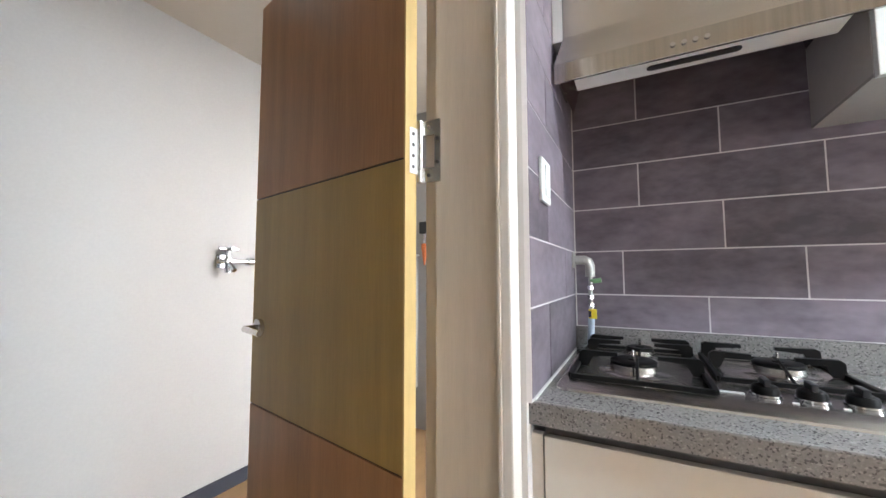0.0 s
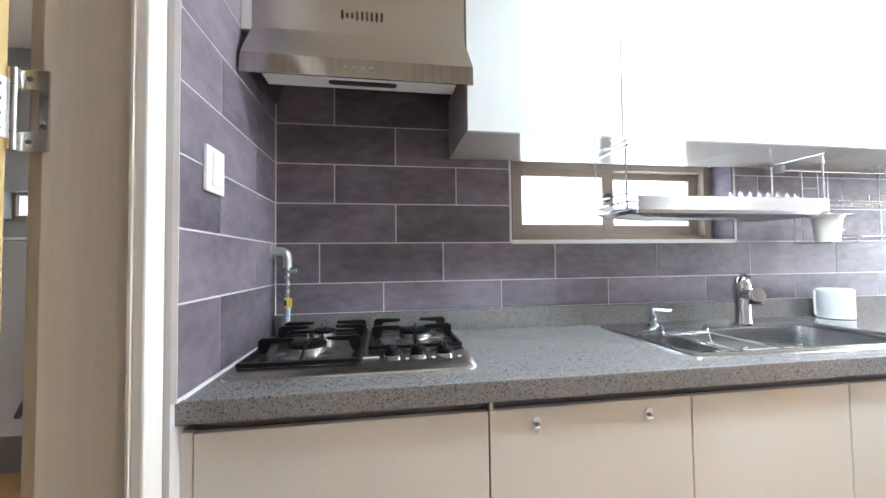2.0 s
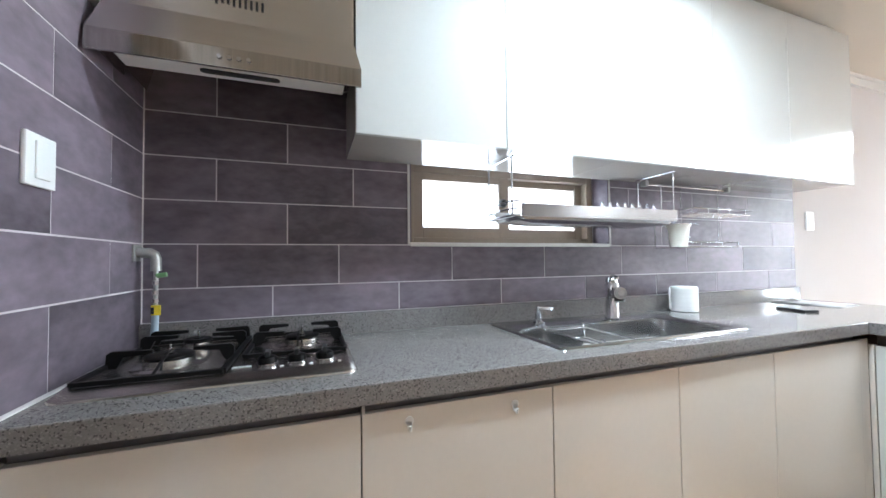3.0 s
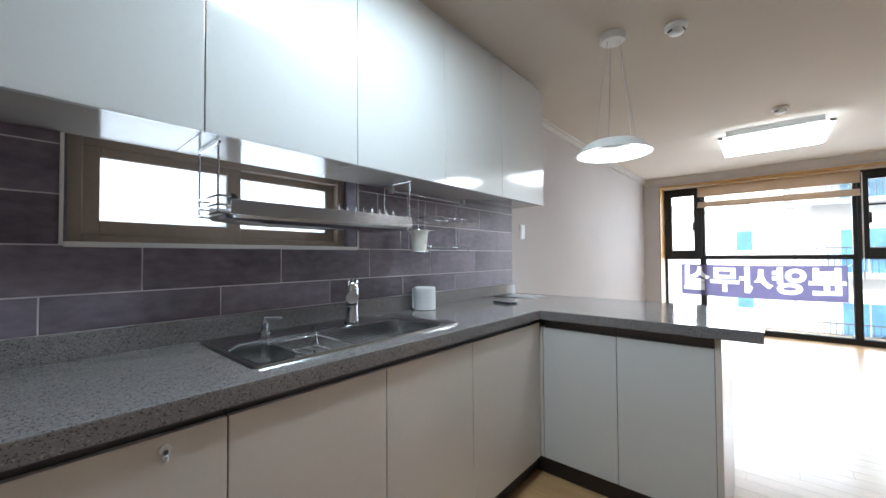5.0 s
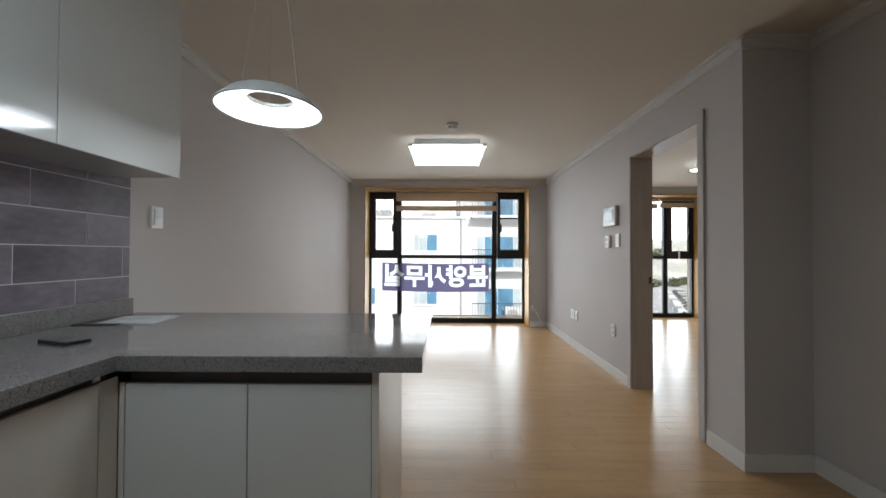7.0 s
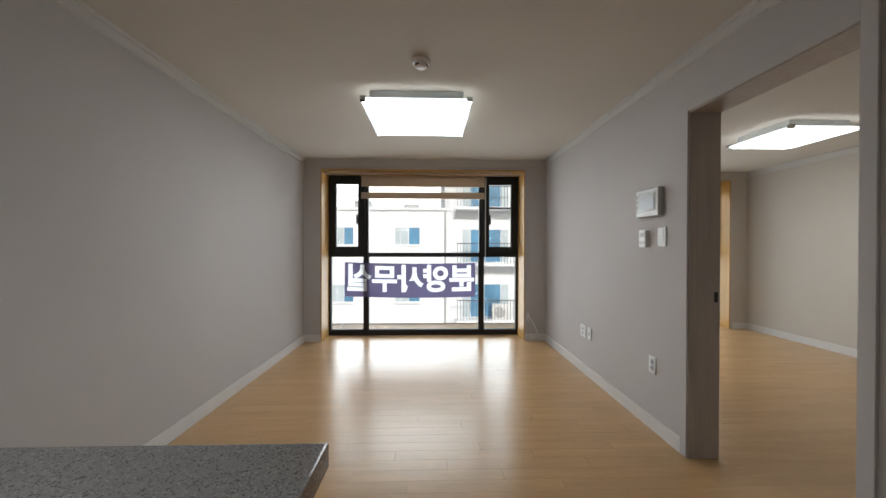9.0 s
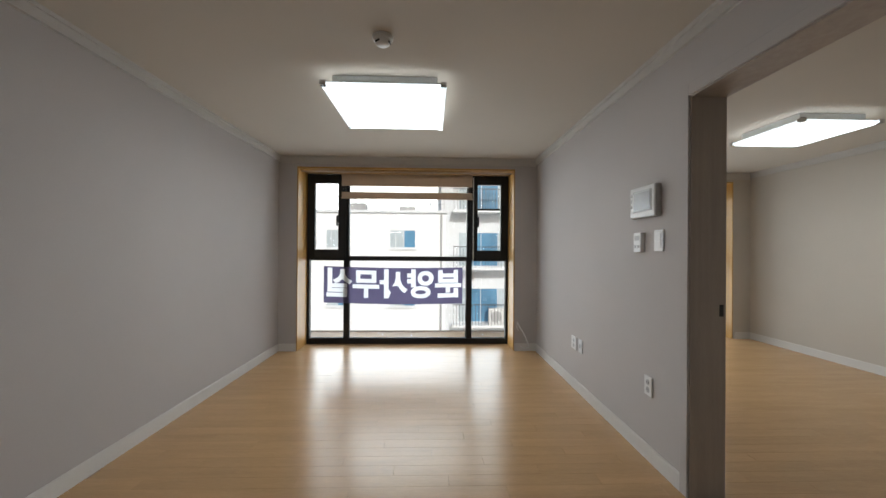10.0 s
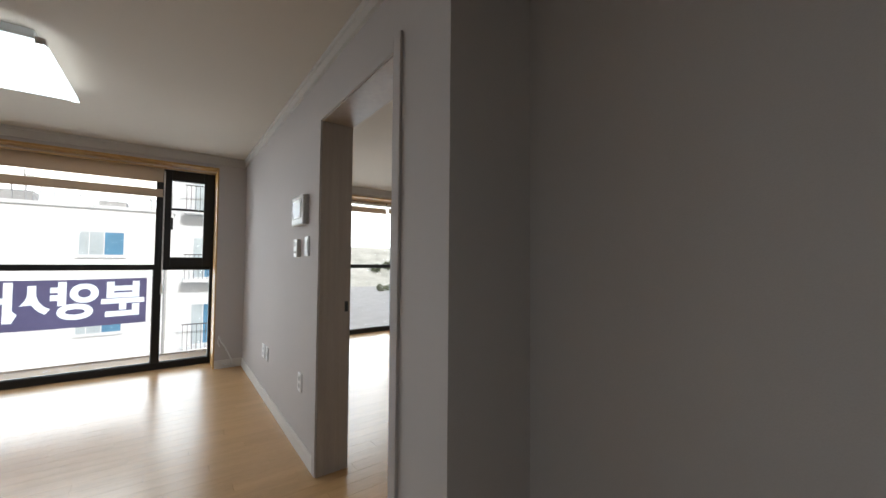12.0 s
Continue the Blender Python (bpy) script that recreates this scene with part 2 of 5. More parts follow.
def add_cyl(bm, x, y, z0, z1, r0, r1=None, seg=28):
    r1 = r0 if r1 is None else r1
    r = bmesh.ops.create_cone(bm, cap_ends=True, segments=seg, radius1=r0, radius2=r1, depth=z1 - z0)
    bmesh.ops.translate(bm, verts=r["verts"], vec=(x, y, (z0 + z1) / 2))
    return r["verts"]


def add_rod(bm, a, b, r=0.003, seg=8):
    a, b = Vector(a), Vector(b)
    d = b - a
    c = bmesh.ops.create_cone(bm, cap_ends=True, segments=seg, radius1=r, radius2=r, depth=d.length)
    bmesh.ops.transform(bm, matrix=Matrix.Translation((a + b) / 2) @ d.to_track_quat("Z", "Y").to_matrix().to_4x4(), verts=c["verts"])
    return bm


def add_lathe(bm, x, y, profile, seg=40):
    rings = []
    for r, z in profile:
        if r < 1e-5:
            rings.append([bm.verts.new((x, y, z))])
        else:
            rings.append([bm.verts.new((x + r * math.cos(2 * math.pi * i / seg), y + r * math.sin(2 * math.pi * i / seg), z)) for i in range(seg)])
    for a, b in zip(rings, rings[1:]):
        for i in range(seg):
            j = (i + 1) % seg
            q = [a[i % len(a)], a[j % len(a)], b[j % len(b)], b[i % len(b)]]
            q = [v for n, v in enumerate(q) if v not in q[:n]]
            if len(q) > 2:
                bm.faces.new(q)
    bmesh.ops.recalc_face_normals(bm, faces=bm.faces)
    return bm


def part(name, bm, mat, parent=None, label="", smooth=False):
    me = bpy.data.meshes.new(name)
    bm.to_mesh(me)
    bm.free()
    me.materials.append(mat)
    if smooth:
        for p in me.polygons:
            p.use_smooth = True
        me.set_sharp_from_angle(angle=radians(40))
    ob = new(name, me)
    if parent is not None:
        ob.parent = parent
    if label:
        tagged(ob, label)
    return ob


def box(name, x0, x1, y0, y1, z0, z1, mat, parent=None, bevel=0.0, label=""):
    return part(name, add_box(bmesh.new(), x0, x1, y0, y1, z0, z1, bevel), mat, parent, label)


def boxes(name, rows, mat, parent=None, bevel=0.0, label=""):
    bm = bmesh.new()
    for r in rows:
        add_box(bm, *r, bevel)
    return part(name, bm, mat, parent, label)


def thing(name, label, category, group="", kind=""):
    return tagged(new(name), label, category, group, kind)


def structure(ob, label="", category=""):
    return tagged(ob, label, category, kind="structure")


def wire(name, points, r, mat, parent=None, label="", cyclic=False):
    c = bpy.data.curves.new(name, "CURVE")
    c.dimensions, c.bevel_depth, c.bevel_resolution = "3D", r, 2
    s = c.splines.new("POLY")
    s.points.add(len(points) - 1)
    for p, q in zip(s.points, points):
        p.co = (*q, 1)
    s.use_cyclic_u = cyclic
    ob = new(name + "_curve", c)
    me = bpy.data.meshes.new_from_object(ob.evaluated_get(bpy.context.evaluated_depsgraph_get()))
    bpy.data.objects.remove(ob)
    me.materials.clear()
    me.materials.append(mat)
    for p in me.polygons:
        p.use_smooth = True
    ob = new(name, me)
    if parent is not None:
        ob.parent = parent
    if label:
        tagged(ob, label)
    return ob


# ---- plan ----
CZ = 2.38          # ceiling
WR = -3.168        # wall with the bedroom door
WH = -3.545        # hall wall past the corner
XE = 7.475         # end wall of the living room
XB = 8.10          # end wall of the bedroom
YB = -6.46         # far wall of the bedroom
CT = 0.88          # worktop

# ---- large structure ----
floor = structure(boxes("floor", [(-1.92, -0.2, -1.9, 1.2, -0.16, -0.006), (-0.2, 8.65, WH - 0.15, 0.25, -0.16, -0.006), (2.9, 8.65, YB - 0.15, WH - 0.15, -0.16, -0.006)], JOINT), "warm maple laminate floor with faint plank joints", "floor")
ceiling = structure(boxes("ceiling", [(-1.92, -0.2, -1.9, 1.2, CZ, CZ + 0.15), (-0.2, 8.65, WH - 0.15, 0.25, CZ, CZ + 0.15), (2.9, 8.65, YB - 0.15, WH - 0.15, CZ, CZ + 0.15)], CEIL), "plain cream papered ceiling", "ceiling")

# long wall behind the kitchen and the living room, pierced by the kitchen window
WX0, WX1, WZ0, WZ1 = 0.858, 1.845, 1.21, 1.548
wall_north = structure(boxes("wall_north", [
    (-0.04, WX0, 0.008, 0.25, 0, CZ), (WX1, 8.0, 0.008, 0.25, 0, CZ),
    (WX0, WX1, 0.008, 0.25, 0, WZ0), (WX0, WX1, 0.008, 0.25, WZ1, CZ)], WALL), "long papered wall, grey-tiled behind the kitchen", "wall")
# wall between kitchen and utility room, with the utility doorway
wall_west = structure(boxes("wall_west", [
    (-0.185, -0.012, -0.60, 0.25, 0, CZ), (-0.185, -0.012, -3.75, -1.42, 0, CZ), (-0.185, -0.012, -1.42, -0.60, 2.08, CZ)], WALL),
    "papered and tiled wall with the utility doorway", "wall")
# wall with the bedroom door
DX0, DX1, DH = 3.87, 4.78, 2.06
wall_south = structure(boxes("wall_south", [
    (3.54, DX0, WR - 0.18, WR, 0, CZ), (DX1, 7.9, WR - 0.18, WR, 0, CZ), (DX0, DX1, WR - 0.18, WR, DH, CZ)], WALL), "pale grey papered wall with a doorway", "wall")
wall_hall = structure(boxes("wall_hall", [(-0.2, 3.54, WH - 0.15, WH, 0, CZ), (3.54, 3.70, WH - 0.15, WR - 0.18, 0, CZ)], WALL), "shaded papered hall wall", "wall")
# end wall of the living room: piers, head
LY0, LY1, LZ1 = -0.212, -2.891, 2.235
wall_east = structure(boxes("wall_east", [
    (XE, 8.0, LY0, 0.008, 0, CZ), (XE, 8.0, WR, LY1, 0, CZ), (XE, 8.0, LY1, LY0, LZ1 + 0.02, CZ)], WALL), "papered end wall around the tall window", "wall")
# bedroom shell
BY0, BY1 = -3.55, -6.20
wall_bedroom_east = structure(boxes("wall_bedroom_east", [
    (XB, 8.65, BY0, WR - 0.18, 0, CZ), (XB, 8.65, YB, BY1, 0, CZ), (XB, 8.65, BY1, BY0, LZ1 + 0.02, CZ)], WALLBED), "papered bedroom wall around the window", "wall")
wall_bedroom_south = structure(box("wall_bedroom_south", 2.9, 8.65, YB - 0.15, YB, 0, CZ, WALLBED), "plain papered bedroom wall", "wall")
wall_bedroom_west = structure(box("wall_bedroom_west", 2.9, 3.05, YB, WH - 0.15, 0, CZ, WALLBED), "plain papered bedroom wall", "wall")
# utility room shell
wall_utility = structure(boxes("wall_utility", [
    (-1.92, -1.77, -1.9, 1.2, 0, CZ), (-1.77, -1.74, 1.05, 1.2, 0, CZ), (-1.45, -0.185, 1.05, 1.2, 0, CZ), (-1.74, -1.45, 1.05, 1.2, 0, 1.40), (-1.74, -1.45, 1.05, 1.2, 1.56, CZ), (-1.77, -0.185, -1.9, -1.75, 0, CZ)], UTILITY), "white painted utility room walls", "wall")
skirt_utility = structure(box("baseboard_utility", -1.77, -1.755, -1.75, 1.05, 0, 0.07, NAVYBASE), "dark blue skirting in the utility room", "baseboard")


def skirting(name, runs):
    for r in runs:
        bm = bmesh.new()
        add_box(bm, *r, 0.0, 0.085)
        add_box(bm, r[0] + 0.003, r[1] - 0.003, r[2] + 0.003, r[3] - 0.003, 0.085, 0.092)
        structure(part(name, bm, TRIM), "low white skirting board", "baseboard")


skirting("baseboard_living", [(3.34, XE - 0.012, -0.004, 0.008), (DX1 + 0.032, XE, WR, WR + 0.012), (3.54, DX0 - 0.05, WR, WR + 0.012), (3.528, 3.54, WH + 0.012, WR + 0.012),
                              (-0.012, 3.528, WH, WH + 0.012), (XE - 0.012, XE, LY0, -0.004), (XE - 0.012, XE, WR + 0.012, LY1)])
skirting("baseboard_bedroom", [(3.05, XB - 0.012, YB, YB + 0.012), (XB - 0.012, XB, YB + 0.012, BY1 - 0.03), (DX1 + 0.02, XB, WR - 0.192, WR - 0.18)])


def cornice(name, runs):
    for n, (x0, x1, y0, y1) in enumerate(runs):
        bm = bmesh.new()
        long_x, g = x1 - x0 > y1 - y0, 0.014
        low = 0.09 if x0 > 7 else 0.07
        if long_x:
            a, b = (y0 - g, y1) if y0 > -1 else (y0, y1 + g)
            add_box(bm, x0, x1, y0, y1, CZ - low, CZ - 0.02)
            add_box(bm, x0, x1, a, b, CZ - 0.02, CZ)
        else:
            add_box(bm, x0, x1, y0, y1, CZ - low, CZ - 0.02)
            add_box(bm, x0 - g, x1, y0, y1, CZ - 0.02, CZ)
        structure(part(name, bm, MOULD), "slim pale ceiling moulding", "trim")


cornice("cornice_living", [(3.30, XE, -0.016, 0.008), (3.54, XE, WR, WR + 0.02), (XE - 0.02, XE, WR + 0.02, -0.016), (3.52, 3.54, WH, WR + 0.02), (0.0, 3.52, WH, WH + 0.02)])
cornice("cornice_bedroom", [(3.05, XB, YB, YB + 0.02), (XB - 0.02, XB, YB + 0.02, WR - 0.2)])

# bedroom doorway: lining and casings
door_1 = structure(thing("door_1", "open bedroom doorway lined in grey-brown film", "doorway"))
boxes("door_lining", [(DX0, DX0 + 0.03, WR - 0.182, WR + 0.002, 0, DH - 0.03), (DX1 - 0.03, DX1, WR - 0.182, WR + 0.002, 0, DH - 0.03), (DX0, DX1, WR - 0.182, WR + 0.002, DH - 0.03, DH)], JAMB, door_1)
for nm, a in (("casing", (DX0 - 0.032, DX0 + 0.022, WR, WR + 0.012, 0, DH + 0.04)), ("casing", (DX1 - 0.022, DX1 + 0.032, WR, WR + 0.012, 0, DH + 0.04)), ("head_casing", (DX0 + 0.022, DX1 - 0.022, WR, WR + 0.012, DH - 0.022, DH + 0.04))):
    box(nm, *a, WALL, door_1, 0.003, "greige door casing")
box("strike_plate", DX1 - 0.033, DX1 - 0.0295, WR - 0.168, WR - 0.148, 0.92, 0.98, BLACK, door_1, 0.0, "dark latch plate")

# utility doorway: frame, casing, open door leaf
door_2 = structure(thing("door_2", "open utility door in olive and tan wood film", "door"))
boxes("door_frame", [(-0.19, -0.043, -0.645, -0.60, 0, 2.05), (-0.19, -0.043, -1.42, -1.375, 0, 2.05), (-0.19, -0.043, -1.42, -0.60, 2.05, 2.08)], CASING, door_2, 0.003, "greige wood-grain door frame")
boxes("door_stop", [(-0.225, -0.19, -0.625, -0.585, 0, 2.05)], CASING, door_2, 0.003)
boxes("casing", [(-0.043, -0.022, -0.657, -0.602, 0, 2.11), (-0.043, -0.0, -1.435, -1.365, 0, 2.11), (-0.043, 0.0, -1.365, -0.657, 2.04, 2.11)], CASINGPALE, door_2, 0.004, "pale cream door casing")
box("casing_bead", -0.048, -0.043, -0.660, -0.648, 0, 2.05, CASING, door_2)
leaf = box("leaf", 0.004, 0.684, -0.030, -0.004, 0.02, 2.03, BLACK, door_2)
leaf.matrix_basis = pose(-0.238, -0.690, 0, 0, 0, 168.4)
# leaf runs along +x of its own pose; its seen face is at +y
L, G = 0.69, 0.005
zs = (0.012, 0.722, 1.372, 2.035)
for z0, z1, m in ((zs[0], zs[1], DOORTAN), (zs[1] + G, zs[2], DOOROLIVE), (zs[2] + G, zs[3], DOORTAN)):
    box("door_panel", 0.004, L, -0.034, 0.0, z0, z1, m, leaf, 0.0)
box("edge_band", -0.001, 0.004, -0.034, 0.0, 0.012, 2.035, DOOREDGE, leaf, 0.0, "yellow edge banding")
# door handle and hinges
bm = bmesh.new()
add_rod(bm, (0.635, 0.0, 0.965), (0.635, 0.012, 0.965), 0.027, 24)
add_rod(bm, (0.635, 0.012, 0.965), (0.635, 0.05, 0.965), 0.010, 16)
add_rod(bm, (0.635, 0.048, 0.965), (0.525, 0.052, 0.962), 0.009, 12)
part("door_handle", bm, STEEL, leaf, "satin steel lever handle", True)
for hz in (1.395, 0.25, 1.85):
    bm = bmesh.new()
    add_box(bm, -0.0045, -0.001, -0.0335, -0.012, hz - 0.050, hz + 0.050, 0.001)
    h = part("hinge", bm, PLASTIC, leaf, "pale steel door hinge")
    for k in (-0.036, -0.012, 0.012, 0.036):
        bm = bmesh.new()
        add_rod(bm, (-0.0045, -0.020, hz + k), (-0.0056, -0.020, hz + k), 0.0042, 10)
        part("screw", bm, CHANNEL, h)
    bm = bmesh.new()
    for a, b in ((-0.068, -0.040), (-0.039, 0.039), (0.040, 0.068)):
        add_rod(bm, (-0.008, -0.038, hz + a), (-0.008, -0.038, hz + b), 0.0068, 14)
    part("knuckle", bm, STEEL, h, "", True)
    hp = boxes("hinge_plate", [(-0.228, -0.190, -0.6495, -0.6455, hz + 0.036, hz + 0.068), (-0.228, -0.190, -0.6495, -0.6455, hz - 0.068, hz - 0.036), (-0.190, -0.176, -0.6495, -0.6455, hz - 0.068, hz + 0.068)], STEEL, door_2, 0.0, "steel hinge plate on the frame")
    for sx, k in ((-0.204, 0.053), (-0.204, -0.053), (-0.183, 0.026), (-0.183, -0.026)):
        bm = bmesh.new()
        add_rod(bm, (sx, -0.6495, hz + k), (sx, -0.6508, hz + k), 0.0042, 10)
        part("screw", bm, CHANNEL, hp)


# ---- kitchen tiles' ground ----
structure(boxes("grout_bed", [
    (0.0, WX0, 0.0012, 0.008, CT, 1.92), (WX1, 3.286, 0.0012, 0.008, CT, 1.60), (WX0, WX1, 0.0012, 0.008, CT, WZ0), (WX0, WX1, 0.0012, 0.008, WZ1, 1.60),
    (-0.012, -0.0012, -0.600, 0.0012, CT, CZ - 0.01)], GROUT), "pale grout bed behind the tiles", "wall")
structure(box("corner_bead", -0.002, 0.003, -0.003, 0.002, 0.93, 1.90, TRIM), "thin pale corner bead", "trim")

# kitchen window in its tiled recess
window_1 = structure(thing("window_1", "small beige sliding window with frosted panes", "window"))
boxes("window_frame", [(WX0 + 0.01, WX0 + 0.045, 0.10, 0.17, WZ0, WZ1), (WX1 - 0.045, WX1 - 0.01, 0.10, 0.17, WZ0, WZ1), (WX0 + 0.045, WX1 - 0.045, 0.10, 0.17, WZ0, WZ0 + 0.03), (WX0 + 0.045, WX1 - 0.045, 0.10, 0.17, WZ1 - 0.03, WZ1)], BEIGEFRAME, window_1, 0.003)
for x0, x1, y in ((WX0 + 0.035, 1.36, 0.105), (1.30, WX1 - 0.035, 0.14)):
    sash = boxes("sash", [(x0, x0 + 0.05, y, y + 0.025, WZ0 + 0.02, WZ1 - 0.02), (x1 - 0.05, x1, y, y + 0.025, WZ0 + 0.02, WZ1 - 0.02), (x0 + 0.05, x1 - 0.05, y, y + 0.025, WZ0 + 0.02, WZ0 + 0.075), (x0 + 0.05, x1 - 0.05, y, y + 0.025, WZ1 - 0.06, WZ1 - 0.02)], BEIGEFRAME, window_1, 0.003)
    pane = box("pane", x0 + 0.05, x1 - 0.05, y + 0.010, y + 0.014, WZ0 + 0.075, WZ1 - 0.06, FROST, sash)
    pane.visible_shadow = False
latch = part("latch", add_lathe(bmesh.new(), 0, 0, [(0, 0), (0.019, 0), (0.021, 0.008), (0.016, 0.02), (0, 0.022)], 20), BLACK, window_1, "round black sash latch", True)
latch.matrix_basis = pose(1.325, 0.105, 1.40, 90, 0, 0)
box("window_sill", WX0, WX1, -0.004, 0.10, WZ0 - 0.012, WZ0 + 0.004, TRIM, window_1, 0.003, "pale sill")
boxes("edge_trim", [(WX0 - 0.008, WX0, -0.003, 0.006, WZ0, WZ1), (WX1, WX1 + 0.008, -0.003, 0.006, WZ0, WZ1)], TRIM, window_1, 0.0, "pale metal edge trim")
boxes("reveal", [(WX1 - 0.006, WX1 - 0.0005, 0.0, 0.10, WZ0 + 0.004, WZ1), (WX0 + 0.0005, WX0 + 0.006, 0.0, 0.10, WZ0 + 0.004, WZ1)], TILE, window_1, 0.0, "tiled reveal")


# ---- living room and bedroom windows ----
def tall_window(name, x, y0, y1, label, sash_bar):
    """Black frame filling an opening from y0 (kitchen side) down to y1; face at x."""
    w = structure(thing(name, label, "window"))
    z1, d = 2.235, 0.07
    ml, mr, tz = y0 - 0.525, y1 + 0.53, 1.128
    boxes("window_frame", [(x, x + d, y0 - 0.045, y0, 0.0, z1), (x, x + d, y1, y1 + 0.045, 0.0, z1), (x, x + d, y1 + 0.045, y0 - 0.045, 0.0, 0.07), (x, x + d, y1 + 0.045, y0 - 0.045, z1 - 0.05, z1)], FRAME, w, 0.003)
    boxes("mullion", [(x + 0.002, x + d - 0.002, ml - 0.035, ml + 0.035, 0.07, z1 - 0.05)], FRAME, w, 0.003)
    boxes("mullion", [(x + 0.002, x + d - 0.002, mr - 0.035, mr + 0.035, 0.07, z1 - 0.05)], FRAME, w, 0.003)
    box("transom", x + 0.004, x + d - 0.004, y1 + 0.045, y0 - 0.045, tz - 0.03, tz + 0.03, FRAME, w, 0.003)
    boxes("frame_edge", [(x + 0.02, x + 0.03, ml - 0.047, ml - 0.035, 0.07, tz - 0.03), (x + 0.02, x + 0.03, mr + 0.035, mr + 0.047, 0.07, tz - 0.03), (x + 0.02, x + 0.03, y1 + 0.057, y0 - 0.057, 0.07, 0.082)], SILVERY, w, 0.0, "grey glazing bead")
    for a, b, bar in ((y0 - 0.02, ml + 0.005, False), (mr - 0.005, y1 + 0.02, sash_bar)):
        lo, hi = min(a, b), max(a, b)
        rows = [(x - 0.022, x + 0.03, lo, lo + 0.10, tz + 0.005, z1 - 0.015), (x - 0.022, x + 0.03, hi - 0.10, hi, tz + 0.005, z1 - 0.015), (x - 0.022, x + 0.03, lo + 0.10, hi - 0.10, tz + 0.005, tz + 0.115), (x - 0.022, x + 0.03, lo + 0.10, hi - 0.10, z1 - 0.125, z1 - 0.015)]
        if bar:
            rows.append((x - 0.015, x + 0.02, lo + 0.10, hi - 0.10, 1.775, 1.80))
        s = boxes("sash", rows, FRAME, w, 0.004)
        p = box("pane", x + 0.0, x + 0.006, lo + 0.10, hi - 0.10, tz + 0.115, z1 - 0.125, CLEAR, s)
        p.visible_shadow = False
        hy = (lo + 0.106) if a > -1.5 or not bar else hi - 0.106
        bm = bmesh.new()
        add_box(bm, x - 0.034, x - 0.022, hy - 0.013, hy + 0.013, 1.60, 1.69, 0.004)
        add_rod(bm, (x - 0.034, hy, 1.665), (x - 0.055, hy, 1.665), 0.009, 10)
        add_box(bm, x - 0.064, x - 0.050, hy - 0.012, hy + 0.012, 1.55, 1.68, 0.005)
        part("sash_handle", bm, BLACK, s)
    for lo, hi, za, zb in ((mr + 0.035, ml - 0.035, 0.07, tz - 0.03), (mr + 0.035, ml - 0.035, tz + 0.03, z1 - 0.05), (ml + 0.035, y0 - 0.045, 0.07, tz - 0.03), (y1 + 0.045, mr - 0.035, 0.07, tz - 0.03)):
        p = box("pane", x + 0.030, x + 0.036, lo, hi, za, zb, CLEAR, w)
        p.visible_shadow = False
    return w


window_2 = tall_window("window_2", 7.81, LY0, LY1, "floor-height black-framed living room window", True)
window_3 = tall_window("window_3", 8.45, BY0, BY1, "floor-height black-framed bedroom window", False)


def window_lining(name, x0, x1, y0, y1):
    return structure(boxes(name, [(x0 - 0.004, x1, y0 - 0.014, y0 - 0.0005, 0.0, LZ1), (x0 - 0.004, x1, y1 + 0.0005, y1 + 0.014, 0.0, LZ1), (x0 - 0.004, x1, y1 + 0.0005, y0 - 0.0005, LZ1, LZ1 + 0.0195)], WOODREVEAL), "golden wood-film window reveal", "trim")


window_lining("lining_living", XE, 7.808, LY0, LY1)
window_lining("lining_bedroom", XB, 8.448, BY0, BY1)


def roller_blind(x, y0, y1, zb, label):
    b = thing("roller_blind", label, "blind", "window blinds")
    z1 = LZ1 - 0.005
    bm = bmesh.new()
    add_rod(bm, (x, y0, z1 - 0.03), (x, y1, z1 - 0.03), 0.026, 20)
    part("roll", bm, BLIND, b, "rolled cream cloth", True)
    box("upper_band", x - 0.030, x - 0.028, y1 + 0.005, y0 - 0.005, zb + 0.165, z1 - 0.025, BLIND, b)
    box("sheer_band", x - 0.030, x - 0.0295, y1 + 0.03, y0 - 0.03, zb + 0.088, zb + 0.165, SHEERM, b, 0.0, "sheer white mesh band")
    box("lower_band", x - 0.031, x - 0.027, y1 + 0.005, y0 - 0.005, zb + 0.022, zb + 0.088, BLIND, b)
    box("bottom_bar", x - 0.036, x - 0.022, y1, y0, zb, zb + 0.022, BLIND, b, 0.004)
    return b


SHEERM = glass("sheer_mesh", (0.93, 0.92, 0.90), 0.5)
roller_blind(7.74, -0.690, -2.390, 1.900, "cream zebra roller blind drawn nearly up")
roller_blind(8.37, -4.10, -5.46, 2.03, "cream zebra roller blind drawn nearly up")
roller_blind(8.37, -5.50, -6.15, 2.045, "narrow cream roller blind rolled up")
rod = thing("blind_headrail", "thin cream headrail across the window top", "curtain rail")
box("headrail", XE + 0.06, XE + 0.085, LY1 + 0.02, LY0 - 0.02, LZ1 - 0.03, LZ1 - 0.012, BLIND, rod, 0.003)
for y in (-0.76, -2.36):
    box("bracket", XE + 0.062, XE + 0.083, y - 0.012, y + 0.012, LZ1 - 0.012, LZ1, BLIND, rod)
chain = thing("blind_chain", "thin white blind pull chain with a toggle", "cord")
wire("cord", [(7.70, -2.395, 2.19), (7.70, -2.395, 0.95), (7.70, -2.402, 0.95), (7.70, -2.402, 2.19)], 0.003, PLASTIC, chain)
box("toggle", 7.693, 7.707, -2.412, -2.388, 0.84, 0.95, PLASTIC, chain, 0.004)
box("anchor", 7.69, 7.80, -2.402, -2.394, 0.9, 0.91, PLASTIC, chain)
chain2 = thing("blind_chain", "thin white blind pull chain with a toggle", "cord")
wire("cord", [(8.35, -5.86, 2.19), (8.35, -5.86, 1.15)], 0.003, PLASTIC, chain2)
